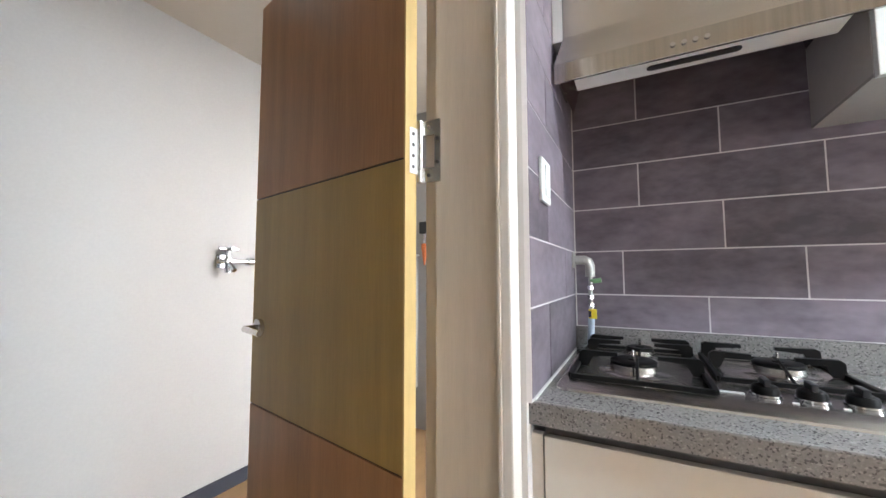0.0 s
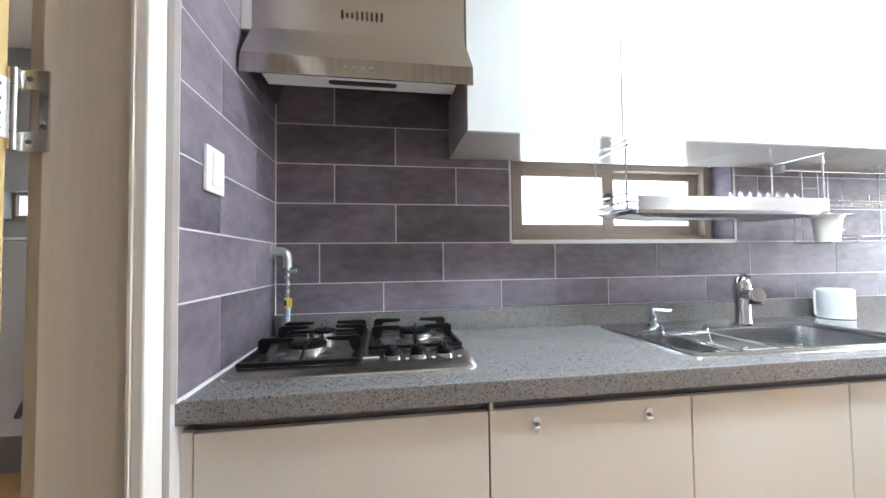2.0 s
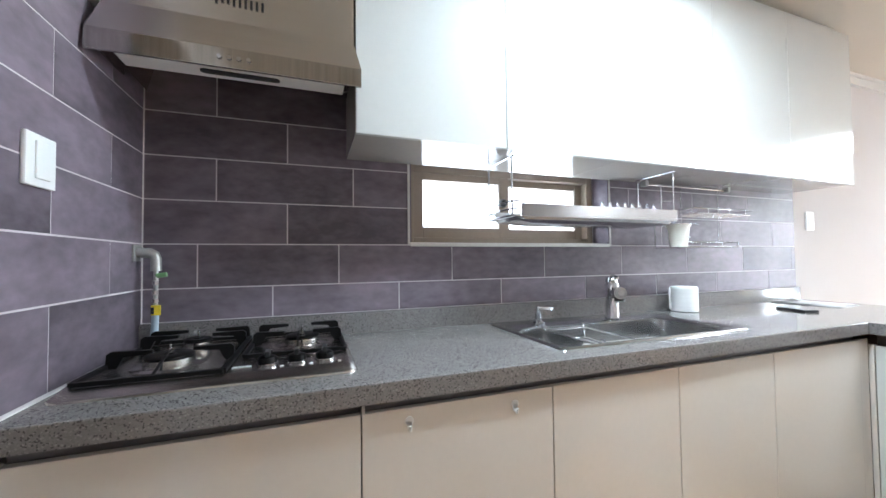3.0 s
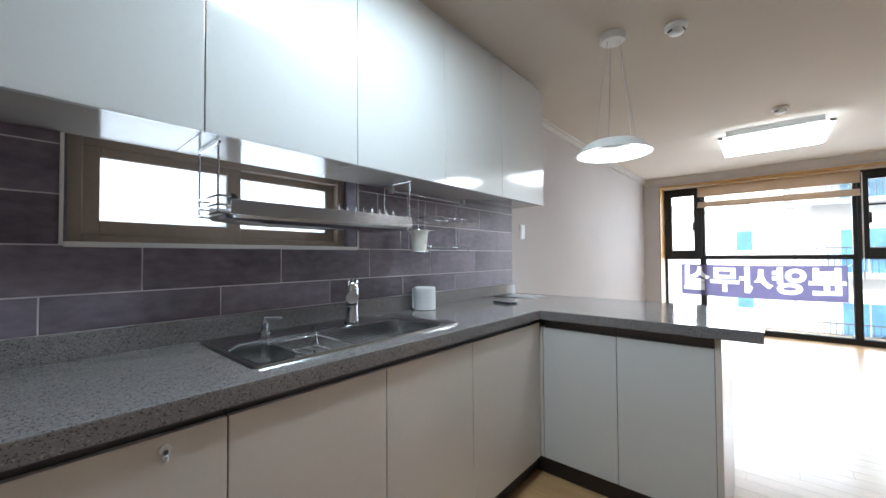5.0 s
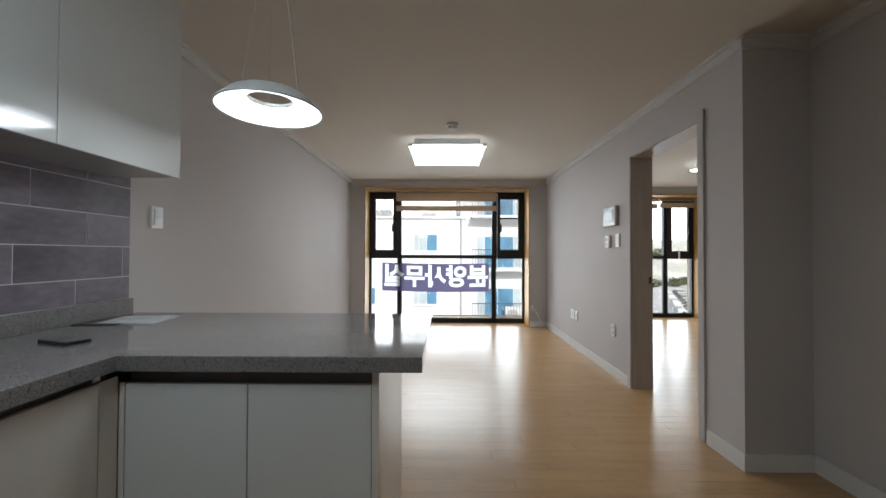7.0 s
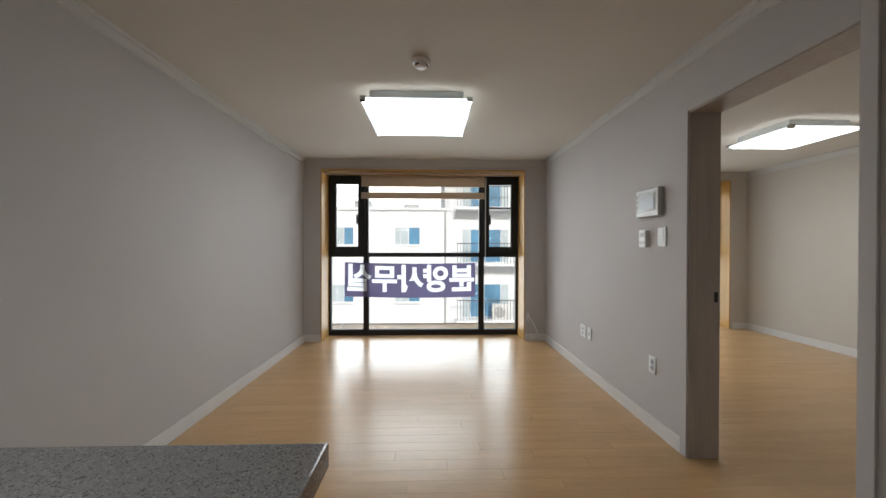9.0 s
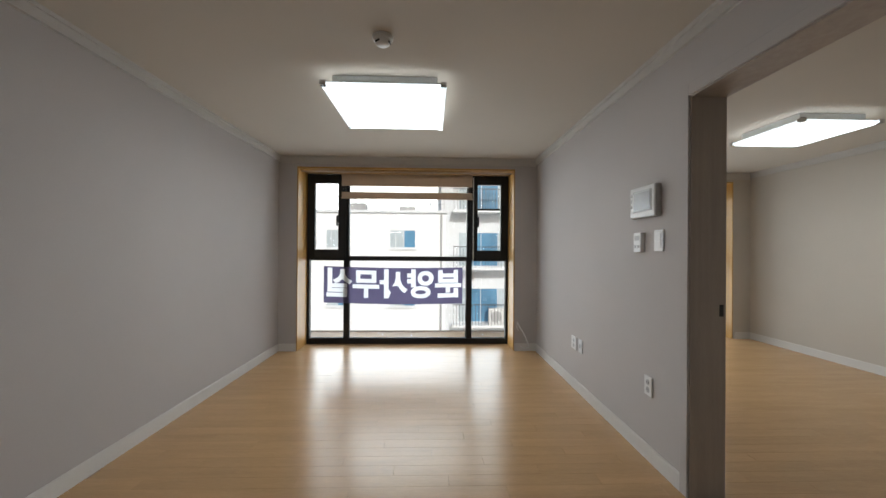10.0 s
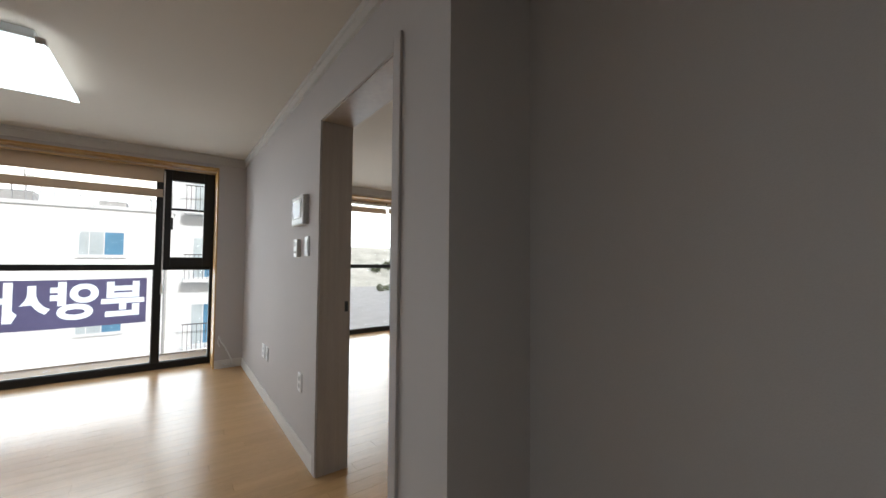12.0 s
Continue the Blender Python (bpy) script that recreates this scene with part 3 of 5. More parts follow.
box("toggle", 8.343, 8.357, -5.872, -5.848, 1.10, 1.26, PLASTIC, chain2, 0.004)

# banner hung against the inside of the living room window
banner = thing("banner", "navy cloth banner with large white Korean lettering hung in the window", "banner")
BNX = 7.792


def lettering_mask(w, h, nx, ny):
    """True where the bold mirror-read words cover a w by h cloth of nx by ny small cells."""
    txt = bpy.data.curves.new("text", "FONT")
    txt.body, txt.size, txt.align_x, txt.align_y = "분양사무실", 0.391, "CENTER", "CENTER"
    txt.offset = 0.014
    ob = new("text_curve", txt)
    bpy.context.view_layer.update()
    me = bpy.data.meshes.new_from_object(ob.evaluated_get(bpy.context.evaluated_depsgraph_get()))
    bpy.data.objects.remove(ob)
    me.calc_loop_triangles()
    xs, ys = (np.arange(nx) + 0.5) / nx * w - w / 2, (np.arange(ny) + 0.5) / ny * h - h / 2
    gx, gy = np.meshgrid(xs, ys)
    mask = np.zeros((ny, nx), bool)
    for t in me.loop_triangles:
        (ax, ay), (bx, by), (cx, cy) = [me.vertices[i].co.xy for i in t.vertices]
        d1, d2, d3 = (gx - bx) * (ay - by) - (ax - bx) * (gy - by), (gx - cx) * (by - cy) - (bx - cx) * (gy - cy), (gx - ax) * (cy - ay) - (cx - ax) * (gy - ay)
        mask |= ~(((d1 < 0) | (d2 < 0) | (d3 < 0)) & ((d1 > 0) | (d2 > 0) | (d3 > 0)))
    return mask


BW, BH, NX, NY = 1.822, 0.478, 630, 160
mask = lettering_mask(BW, BH, NX, NY)


def cloth_cells(wanted):
    """Strips of cloth, row by row, where the mask is as wanted."""
    verts, faces = [], []
    for j in range(NY):
        row = mask[j] == wanted
        edges = np.flatnonzero(np.diff(np.concatenate(([0], row.astype(int), [0]))))
        for a, b in zip(edges[::2], edges[1::2]):
            a, b = int(a), int(b)
            stops = [a, *range(a - a % 30 + 30, b, 30), b]
            for c, d in zip(stops, stops[1:]):
                i = len(verts)
                for u, v in ((c, j), (d, j), (d, j + 1), (c, j + 1)):
                    s = u / NX
                    x = s * BW - BW / 2
                    z = v / NY * BH - BH / 2 - 0.016 * math.sin(math.pi * s) + 0.010 * (s - 0.5)
                    verts.append((0.004 * math.sin(s * 9) + 0.002 * math.sin(s * 23), x - 1.360, z + 0.782))
                faces.append((i, i + 1, i + 2, i + 3))
    me = bpy.data.meshes.new("cloth")
    me.from_pydata([(BNX + x, y, z) for x, y, z in verts], [], faces)
    return me


for nm, wanted, mat, lab in (("cloth", False, NAVY, "thin navy cloth"), ("lettering", True, WHITECLOTH, "bold white printed letters")):
    me = cloth_cells(wanted)
    me.materials.append(mat)
    ob = new(nm, me)
    ob.parent = banner
    tagged(ob, lab)
for y in (-0.455, -2.264):
    for z in (0.57, 1.0):
        wire("tie_cord", [(BNX, y, z), (BNX + 0.012, y + (0.13 if y > -1 else -0.06), z + 0.05)], 0.002, PLASTIC, banner)

# ---- kitchen base units ----
FY, BB = -0.570, 0.11


def front(name, x0, x1, z0, z1, parent, mat=CREAM):
    return box(name, x0 + 0.0015, x1 - 0.0015, FY, FY + 0.018, z0, z1, mat, parent, 0.002)


def base_unit(x0, x1, label, drawers=()):
    u = thing("base_cabinet", label, "cabinet", "kitchen base units")
    boxes("body", [(x0 + 0.001, x1 - 0.001, FY + 0.0185, -0.02, BB, 0.80)], CARCASS, u)
    cuts = [BB, *drawers, 0.812]
    for a, b in zip(cuts, cuts[1:]):
        front("drawer_front" if drawers else "door", x0, x1, a + 0.0015, b - 0.0015, u)
    box("grip_channel", x0 + 0.001, x1 - 0.001, FY + 0.02, FY + 0.03, 0.80, 0.834, CHANNEL, u, 0.0, "grey recessed grip channel")
    return u


base_unit(0.012, 0.598, "cream gloss drawer cabinet under the hob", (0.35, 0.592))
u = base_unit(0.598, 1.092, "cream gloss cabinet with two small white hooks")
box("channel_cap", 0.5985, 0.605, FY - 0.006, FY + 0.0195, 0.812, 0.834, CARCASS, u, 0.0, "pale end cap of the grip channel")
for x in (0.705, 0.978):
    bm = bmesh.new()
    add_rod(bm, (x, FY, 0.782), (x, FY - 0.003, 0.782), 0.010, 16)
    add_box(bm, x - 0.006, x + 0.006, FY - 0.003, FY, 0.764, 0.782, 0.001)
    add_rod(bm, (x, FY - 0.003, 0.767), (x, FY - 0.012, 0.763), 0.003, 8)
    add_rod(bm, (x, FY - 0.012, 0.763), (x, FY - 0.014, 0.774), 0.003, 8)
    part("hook", bm, PLASTIC, u, "small white stick-on hook")
base_unit(1.092, 1.548, "cream gloss cabinet under the sink")
base_unit(1.548, 2.002, "cream gloss cabinet beside the sink")
base_unit(2.002, 2.535, "cream gloss corner cabinet")
filler = thing("corner_filler", "cream corner filler strips between the cabinet runs", "filler")
box("strip", 2.5365, 2.598, FY + 0.003, FY + 0.018, BB, 0.812, CREAM, filler, 0.002)
box("strip", 2.600, 2.615, -0.583, FY + 0.003, BB, 0.79, CREAM, filler, 0.002)
box("end_filler", -0.035, 0.0105, FY + 0.004, FY + 0.02, 0.0, 0.812, CREAM, thing("wall_filler", "narrow cream filler beside the doorway", "filler"), 0.002)
toe = thing("toe_kick", "dark toe board under the cabinets", "toe kick")
box("board", 0.0, 2.67, FY + 0.055, FY + 0.07, 0.0, BB - 0.002, DARK, toe)
box("board", 2.655, 2.67, -1.318, FY + 0.055, 0.0, BB - 0.002, DARK, toe)

PX = 2.600


def pen_unit(y0, y1, label):
    u = thing("peninsula_cabinet", label, "cabinet", "peninsula units")
    box("body", PX + 0.0185, 3.134, y1 + 0.001, y0 - 0.001, BB, 0.784, CARCASS, u)
    box("door", PX, PX + 0.018, y1 + 0.0015, y0 - 0.0015, BB, 0.788, GLOSS, u, 0.002)
    box("grip_channel", PX + 0.02, PX + 0.03, y1 + 0.001, y0 - 0.001, 0.7845, 0.834, CHANNEL, u, 0.0, "grey recessed grip channel")


pen_unit(-0.585, -0.950, "white gloss peninsula cabinet")
pen_unit(-0.950, -1.318, "white gloss peninsula cabinet")
ep = thing("end_panel", "cream end panel of the peninsula", "panel")
box("board", PX - 0.004, 3.136, -1.340, -1.3185, 0.0, 0.834, CREAM, ep, 0.002)
bp = thing("back_panel", "cream back panel of the peninsula", "panel")
box("board", 3.1365, 3.152, -1.340, -0.004, 0.0, 0.834, CREAM, bp, 0.002)

# ---- worktop with the sink cut-out ----
SX0, SX1, SY0, SY1 = 1.182, 1.990, -0.494, -0.058
worktop = thing("worktop", "grey speckled engineered stone worktop with a peninsula", "worktop")


def slab(xs, ys, inside, z0, z1):
    """One solid from the cells of a grid for which inside(x, y) holds."""
    bm = bmesh.new()
    vert = {}
    for x0, x1 in zip(xs, xs[1:]):
        for y0, y1 in zip(ys, ys[1:]):
            if inside((x0 + x1) / 2, (y0 + y1) / 2):
                bm.faces.new([vert.setdefault(p, bm.verts.new((*p, z0))) if p not in vert else vert[p] for p in ((x0, y0), (x1, y0), (x1, y1), (x0, y1))])
    for v in [v for v in bm.verts if not v.link_faces]:
        bm.verts.remove(v)
    r = bmesh.ops.extrude_face_region(bm, geom=bm.faces[:])
    bmesh.ops.translate(bm, verts=[v for v in r["geom"] if isinstance(v, bmesh.types.BMVert)], vec=(0, 0, z1 - z0))
    bmesh.ops.recalc_face_normals(bm, faces=bm.faces)
    edges = [e for e in bm.edges if len(e.link_faces) == 2 and e.calc_face_angle(0) > 1 and min(v.co.z for v in e.verts) > z1 - 1e-4]
    bmesh.ops.bevel(bm, geom=edges, offset=0.004, segments=2, affect="EDGES", profile=0.6)
    return bm


ZT0 = 0.835
cut = (SX0 + 0.02, SX1 - 0.02, SY0 + 0.02, SY1 - 0.02)
part("slab", slab((-0.034, cut[0], cut[1], 2.566, 3.333), (-1.468, -0.585, cut[2], cut[3], 0.0),
                  lambda x, y: (y > -0.585 or x > 2.566) and not (cut[0] < x < cut[1] and cut[2] < y < cut[3]), ZT0, CT), QUARTZ, worktop)
box("upstand", -0.0, 3.29, -0.018, 0.0, CT, 0.956, QUARTZ, worktop, 0.002, "low stone upstand")
boxes("caulk_line", [(0.0, 0.0014, -0.58, -0.018, CT, CT + 0.002)], TRIM, worktop, 0.0, "white caulk line")

# ---- sink ----
sink = thing("kitchen_sink", "stainless steel sink set into the worktop", "sink")


def rounded(x0, x1, y0, y1, r, seg=6):
    pts = []
    for cx, cy, a in ((x1 - r, y1 - r, 0), (x0 + r, y1 - r, 90), (x0 + r, y0 + r, 180), (x1 - r, y0 + r, 270)):
        for i in range(seg + 1):
            t = radians(a + 90 * i / seg)
            pts.append((cx + r * math.cos(t), cy + r * math.sin(t)))
    return pts


def loops(bm, rows):
    """Joins closed outlines given as (points, z); the last one is closed with a face."""
    rings = [[bm.verts.new((x, y, z)) for x, y in pts] for pts, z in rows]
    for a, b in zip(rings, rings[1:]):
        for i in range(len(a)):
            j = (i + 1) % len(a)
            bm.faces.new((a[i], a[j], b[j], b[i]))
    bm.faces.new(rings[-1])
    bmesh.ops.recalc_face_normals(bm, faces=bm.faces)
    return bm


bx0, bx1, by0, by1 = SX0 + 0.024, SX1 - 0.050, SY0 + 0.024, SY1 - 0.115
bm = loops(bmesh.new(), [(rounded(SX0 - 0.012, SX1 + 0.012, SY0 - 0.01, SY1 + 0.012, 0.02), CT + 0.001), (rounded(SX0 - 0.008, SX1 + 0.008, SY0 - 0.007, SY1 + 0.008, 0.02), CT + 0.007), (rounded(SX0, SX1, SY0, SY1, 0.03), CT + 0.006),
    (rounded(bx0 - 0.01, bx1 + 0.01, by0 - 0.01, by1 + 0.01, 0.06), CT + 0.003), (rounded(bx0, bx1, by0, by1, 0.06), CT - 0.006),
    (rounded(bx0 + 0.012, bx1 - 0.012, by0 + 0.012, by1 - 0.012, 0.06), CT - 0.17), (rounded(bx0 + 0.05, bx1 - 0.05, by0 + 0.05, by1 - 0.05, 0.04), CT - 0.195)])
part("basin", bm, SINKSTEEL, sink, "", True)
part("drain", add_lathe(bmesh.new(), 1.42, -0.27, [(0, CT - 0.187), (0.03, CT - 0.188), (0.05, CT - 0.19), (0.055, CT - 0.195)], 28), CHROME, sink, "round chrome drain", True)
part("strainer", loops(bmesh.new(), [(rounded(bx0 + 0.016, bx0 + 0.14, by0 + 0.06, by1 - 0.02, 0.03), CT - 0.012), (rounded(bx0 + 0.018, bx0 + 0.138, by0 + 0.062, by1 - 0.022, 0.03), CT - 0.15), (rounded(bx0 + 0.03, bx0 + 0.126, by0 + 0.074, by1 - 0.034, 0.02), CT - 0.152)]), SINKSTEEL, sink, "steel strainer basket", True)
shelf = thing("sink_rack", "low chrome wire rack hooked inside the sink", "wire rack")
for i in range(4):
    x = 1.37 + i * 0.045
    wire("wire", [(x, by0 + 0.012, CT - 0.05), (x, by1 - 0.012, CT - 0.05)], 0.0025, CHROME, shelf)
for z in (CT - 0.012, CT - 0.05):
    wire("rim", [(1.35, by0 + 0.012, z), (1.53, by0 + 0.012, z), (1.53, by1 - 0.012, z), (1.35, by1 - 0.012, z)], 0.0035, CHROME, shelf, "", True)
for x in (1.35, 1.53):
    wire("hook", [(x, by0 + 0.012, CT - 0.05), (x, by0 + 0.004, CT + 0.010), (x, by0 - 0.014, CT + 0.010)], 0.003, CHROME, shelf)
    wire("hook", [(x, by1 - 0.012, CT - 0.05), (x, by1 + 0.004, CT + 0.016), (x, by1 + 0.02, CT + 0.010)], 0.003, CHROME, shelf)

tap = thing("kitchen_tap", "chrome single-lever kitchen tap with a pull-out head", "tap")
tx, ty = 1.718, -0.138
part("body", add_lathe(bmesh.new(), tx, ty, [(0, CT + 0.004), (0.030, CT + 0.004), (0.030, CT + 0.012), (0.028, CT + 0.02), (0.025, CT + 0.09), (0.029, CT + 0.125), (0.029, CT + 0.150), (0.024, CT + 0.172), (0.013, CT + 0.184), (0, CT + 0.187)], 28), CHROME, tap, "", True)
bm = bmesh.new()
add_rod(bm, (tx, ty, CT + 0.112), (tx - 0.066, ty - 0.095, CT + 0.122), 0.016, 20)
add_rod(bm, (tx - 0.058, ty - 0.084, CT + 0.121), (tx - 0.100, ty - 0.146, CT + 0.129), 0.0235, 24)
add_rod(bm, (tx - 0.100, ty - 0.146, CT + 0.129), (tx - 0.105, ty - 0.153, CT + 0.130), 0.019, 24)
add_rod(bm, (tx - 0.105, ty - 0.153, CT + 0.130), (tx - 0.108, ty - 0.157, CT + 0.1305), 0.012, 24)
part("spout", bm, CHROME, tap, "", True)
bm = bmesh.new()
add_rod(bm, (tx - 0.088, ty - 0.128, CT + 0.115), (tx - 0.091, ty - 0.132, CT + 0.094), 0.0195, 20)
part("spray_nozzle", bm, BLACK, tap, "black spray nozzle", True)
bm = bmesh.new()
add_rod(bm, (tx, ty + 0.004, CT + 0.165), (tx, ty - 0.012, CT + 0.190), 0.013, 16)
add_rod(bm, (tx, ty - 0.008, CT + 0.186), (tx + 0.006, ty - 0.030, CT + 0.180), 0.007, 12)
part("lever", bm, CHROME, tap, "", True)
soap = thing("soap_dispenser", "small chrome soap pump set in the sink rim", "soap dispenser")
part("pump", add_lathe(bmesh.new(), 1.37, -0.098, [(0, CT + 0.004), (0.02, CT + 0.004), (0.02, CT + 0.012), (0.012, CT + 0.02), (0.013, CT + 0.045), (0.008, CT + 0.05), (0.008, CT + 0.07), (0, CT + 0.072)], 20), CHROME, soap, "", True)
bm = bmesh.new()
add_rod(bm, (1.37, -0.098, CT + 0.066), (1.42, -0.13, CT + 0.062), 0.006, 10)
part("spout", bm, CHROME, soap, "", True)

# ---- gas hob ----
hob = thing("gas_hob", "three-burner stainless steel gas hob with black grates", "hob")
HX0, HX1, HY0, HY1 = 0.018, 0.602, -0.492, -0.035
HT = CT + 0.019


def inset(dx, front, back, r):
    return rounded(HX0 + dx, HX1 - dx, HY0 + front, HY1 - back, r, 3)


bm = loops(bmesh.new(), [(inset(0, 0, 0, 0.030), CT + 0.0005), (inset(0.001, 0.001, 0.001, 0.030), CT + 0.005), (inset(0.016, 0.030, 0.012, 0.026), HT + 0.001), (inset(0.021, 0.036, 0.017, 0.024), HT), (inset(0.026, 0.040, 0.020, 0.022), HT - 0.0015)])
part("plate", bm, HOBSTEEL, hob, "brushed steel top plate", True)


def burner(x, y, r):
    z = HT - 0.001
    part("burner_cup", add_lathe(bmesh.new(), x, y, [(r * 1.55, z), (r * 1.5, z + 0.002), (r * 1.15, z + 0.003), (r * 1.06, z + 0.006), (r * 1.04, z + 0.018), (r * 0.9, z + 0.019), (0, z + 0.019)], 36), STEEL, hob, "bright steel burner cup", True)
    part("burner_cap", add_lathe(bmesh.new(), x, y, [(0, z + 0.019), (r, z + 0.019), (r * 1.01, z + 0.024), (r * 0.93, z + 0.027), (0.012, z + 0.0265), (0.010, z + 0.029), (0, z + 0.029)], 36), IRON, hob, "black burner cap", True)
    wire("igniter", [(x, y - r * 1.12, z), (x, y - r * 1.12, z + 0.026)], 0.002, IRON, hob)
    wire("sensor_pin", [(x, y + 0.004, z + 0.025), (x, y + 0.004, z + 0.048)], 0.0028, STEEL, hob)


BURNERS = ((0.172, -0.318, 0.050), (0.186, -0.135, 0.034), (0.470, -0.190, 0.048))
for b in BURNERS:
    burner(*b)


def finger(bm, x, y, dx, reach, rise):
    """Upright arm of a grate: rises from the side bar and points inwards along x."""
    z0, zt, w = HT + 0.001, HT + rise, 0.006
    outline = [(0, z0), (0.002, zt - 0.006), (0.010, zt), (reach, zt - 0.002), (reach, zt - 0.010), (0.034, zt - 0.014), (0.022, z0)]
    sides = [[bm.verts.new((x + dx * u, y + k, z)) for u, z in outline] for k in (-w, w)]
    n = len(outline)
    for i in range(n):
        bm.faces.new((sides[0][i], sides[0][(i + 1) % n], sides[1][(i + 1) % n], sides[1][i]))
    bm.faces.new(sides[0][::-1])
    bm.faces.new(sides[1])


def grate(x0, x1, y0, y1, rows):
    bm = bmesh.new()
    w, z = 0.0055, HT + 0.001
    for r in ((x0, x1, y0 - w, y0 + w, z, z + 0.010), (x0, x1, y1 - w, y1 + w, z, z + 0.010), (x0 - w, x0 + w, y0, y1, z, z + 0.010), (x1 - w, x1 + w, y0, y1, z, z + 0.010)):
        add_box(bm, *r, 0.002)
    cx = (x0 + x1) / 2
    for y in rows:
        for x, dx in ((x0, 1), (x1, -1)):
            finger(bm, x, y, dx, (x1 - x0) * 0.34, 0.040)
    for x, dx in ((x0, 1), (x1, -1)):
        finger(bm, x, y1 - 0.004, dx, (x1 - x0) * 0.36, 0.042)
    add_rod(bm, (cx, y0, z + 0.006), (cx, rows[0] - 0.045, z + 0.034), 0.0032, 8)
    add_rod(bm, (cx, rows[0] - 0.045, z + 0.034), (cx, rows[0] - 0.012, z + 0.036), 0.0032, 8)
    bmesh.ops.recalc_face_normals(bm, faces=bm.faces)
    return part("pan_grate", bm, IRON, hob, "black enamelled pan grate")


grate(0.048, 0.312, -0.452, -0.062, (-0.318, -0.135))
grate(0.336, 0.584, -0.335, -0.062, (-0.190,))
for x in (0.396, 0.462, 0.528):
    k = part("control_knob", add_lathe(bmesh.new(), x, -0.400, [(0.0215, HT), (0.0215, HT + 0.010), (0.0195, HT + 0.016), (0.013, HT + 0.019), (0, HT + 0.020)], 24), IRON, hob, "black control knob", True)
    box("knob_grip", x - 0.0055, x + 0.0055, -0.418, -0.382, HT + 0.017, HT + 0.031, BLACK, k, 0.003)
    box("mark", x + 0.030, x + 0.038, -0.438, -0.431, HT - 0.0012, HT - 0.0004, PLASTIC, hob)
    part("knob_ring", add_lathe(bmesh.new(), x, -0.400, [(0.0245, HT - 0.001), (0.0245, HT + 0.003), (0.0217, HT + 0.0035)], 24), CHROME, hob, "bright knob ring", True)
box("plate_mark", 0.322, 0.362, -0.418, -0.404, HT - 0.0012, HT - 0.0002, GREYPLASTIC, hob)

# ---- gas pipe in the corner ----
gas = thing("gas_pipe", "short grey gas pipe with green valve and yellow tag", "pipe")
wire("pipe", [(0.0, -0.045, 1.175), (0.035, -0.045, 1.175), (0.048, -0.045, 1.168), (0.052, -0.045, 1.155), (0.052, -0.045, 1.12)], 0.015, PIPE, gas, "grey elbow pipe")
wire("stem", [(0.052, -0.045, 1.12), (0.052, -0.045, 0.99)], 0.0065, PIPE, gas)
for z in (1.085, 1.055, 1.03):
    bm = bmesh.new()
    add_rod(bm, (0.052, -0.045, z - 0.006), (0.052, -0.045, z + 0.006), 0.010, 6)
    part("fitting_nut", bm, CHROME, gas)
wire("hose", [(0.052, -0.045, 0.99), (0.050, -0.045, 0.94), (0.045, -0.045, 0.885)], 0.010, HOSE, gas, "blue-grey gas hose")
bm = bmesh.new()
add_rod(bm, (0.056, -0.050, 1.108), (0.066, -0.064, 1.108), 0.005, 12)
add_rod(bm, (0.062, -0.066, 1.106), (0.086, -0.066, 1.110), 0.007, 12)
part("valve", bm, GREENV, gas, "green valve lever", True)
box("tag", 0.046, 0.070, -0.063, -0.058, 0.988, 1.018, YELLOW, gas, 0.001, "yellow tag")
box("tag_print", 0.046, 0.054, -0.0645, -0.0632, 0.992, 1.012, BLACK, gas)
part("wall_flange", add_box(bmesh.new(), 0.0, 0.006, -0.07, -0.02, 1.15, 1.20, 0.002), PIPE, gas)

# ---- range hood ----
hood = thing("range_hood", "brushed steel range hood over the hob", "range hood")
boxes("canopy_box", [(0.030, 0.612, -0.318, -0.314, 1.772, CZ - 0.004), (0.030, 0.034, -0.314, -0.001, 1.772, CZ - 0.004), (0.608, 0.612, -0.314, -0.001, 1.772, CZ - 0.004)], STEEL, hood)


def frustum(lo, hi, z0, z1, open_below=False):
    bm = bmesh.new()
    a = [bm.verts.new((x, y, z0)) for x, y in ((lo[0], lo[2]), (lo[1], lo[2]), (lo[1], lo[3]), (lo[0], lo[3]))]
    b = [bm.verts.new((x, y, z1)) for x, y in ((hi[0], hi[2]), (hi[1], hi[2]), (hi[1], hi[3]), (hi[0], hi[3]))]
    for i in range(4):
        j = (i + 1) % 4
        if i != 2 or not open_below:
            bm.faces.new((a[i], a[j], b[j], b[i]))
    if not open_below:
        bm.faces.new(b)
        bm.faces.new(a[::-1])
    return bm


part("flared_skirt", frustum((0.008, 0.630, -0.345, -0.002), (0.030, 0.612, -0.319, -0.002), 1.688, 1.772, True), STEEL, hood)
# lip colour carries painted reflection bands
box("front_lip", 0.008, 0.630, -0.347, -0.339, 1.636, 1.688, POLISHED, hood, 0.002, "polished front lip with painted reflection bands")
box("side_lip", 0.008, 0.013, -0.339, -0.16, 1.662, 1.688, STEEL, hood)
box("side_lip", 0.625, 0.630, -0.339, -0.16, 1.662, 1.688, STEEL, hood)
box("light_bar", 0.055, 0.585, -0.336, -0.262, 1.643, 1.662, PLASTIC, hood, 0.003, "white light bar under the hood")
part("light_slot", loops(bmesh.new(), [(rounded(0.225, 0.415, -0.312, -0.288, 0.0118), 1.6425), (rounded(0.225, 0.415, -0.312, -0.288, 0.0118), 1.6405)]), BLACK, hood, "dark slot in the light bar")
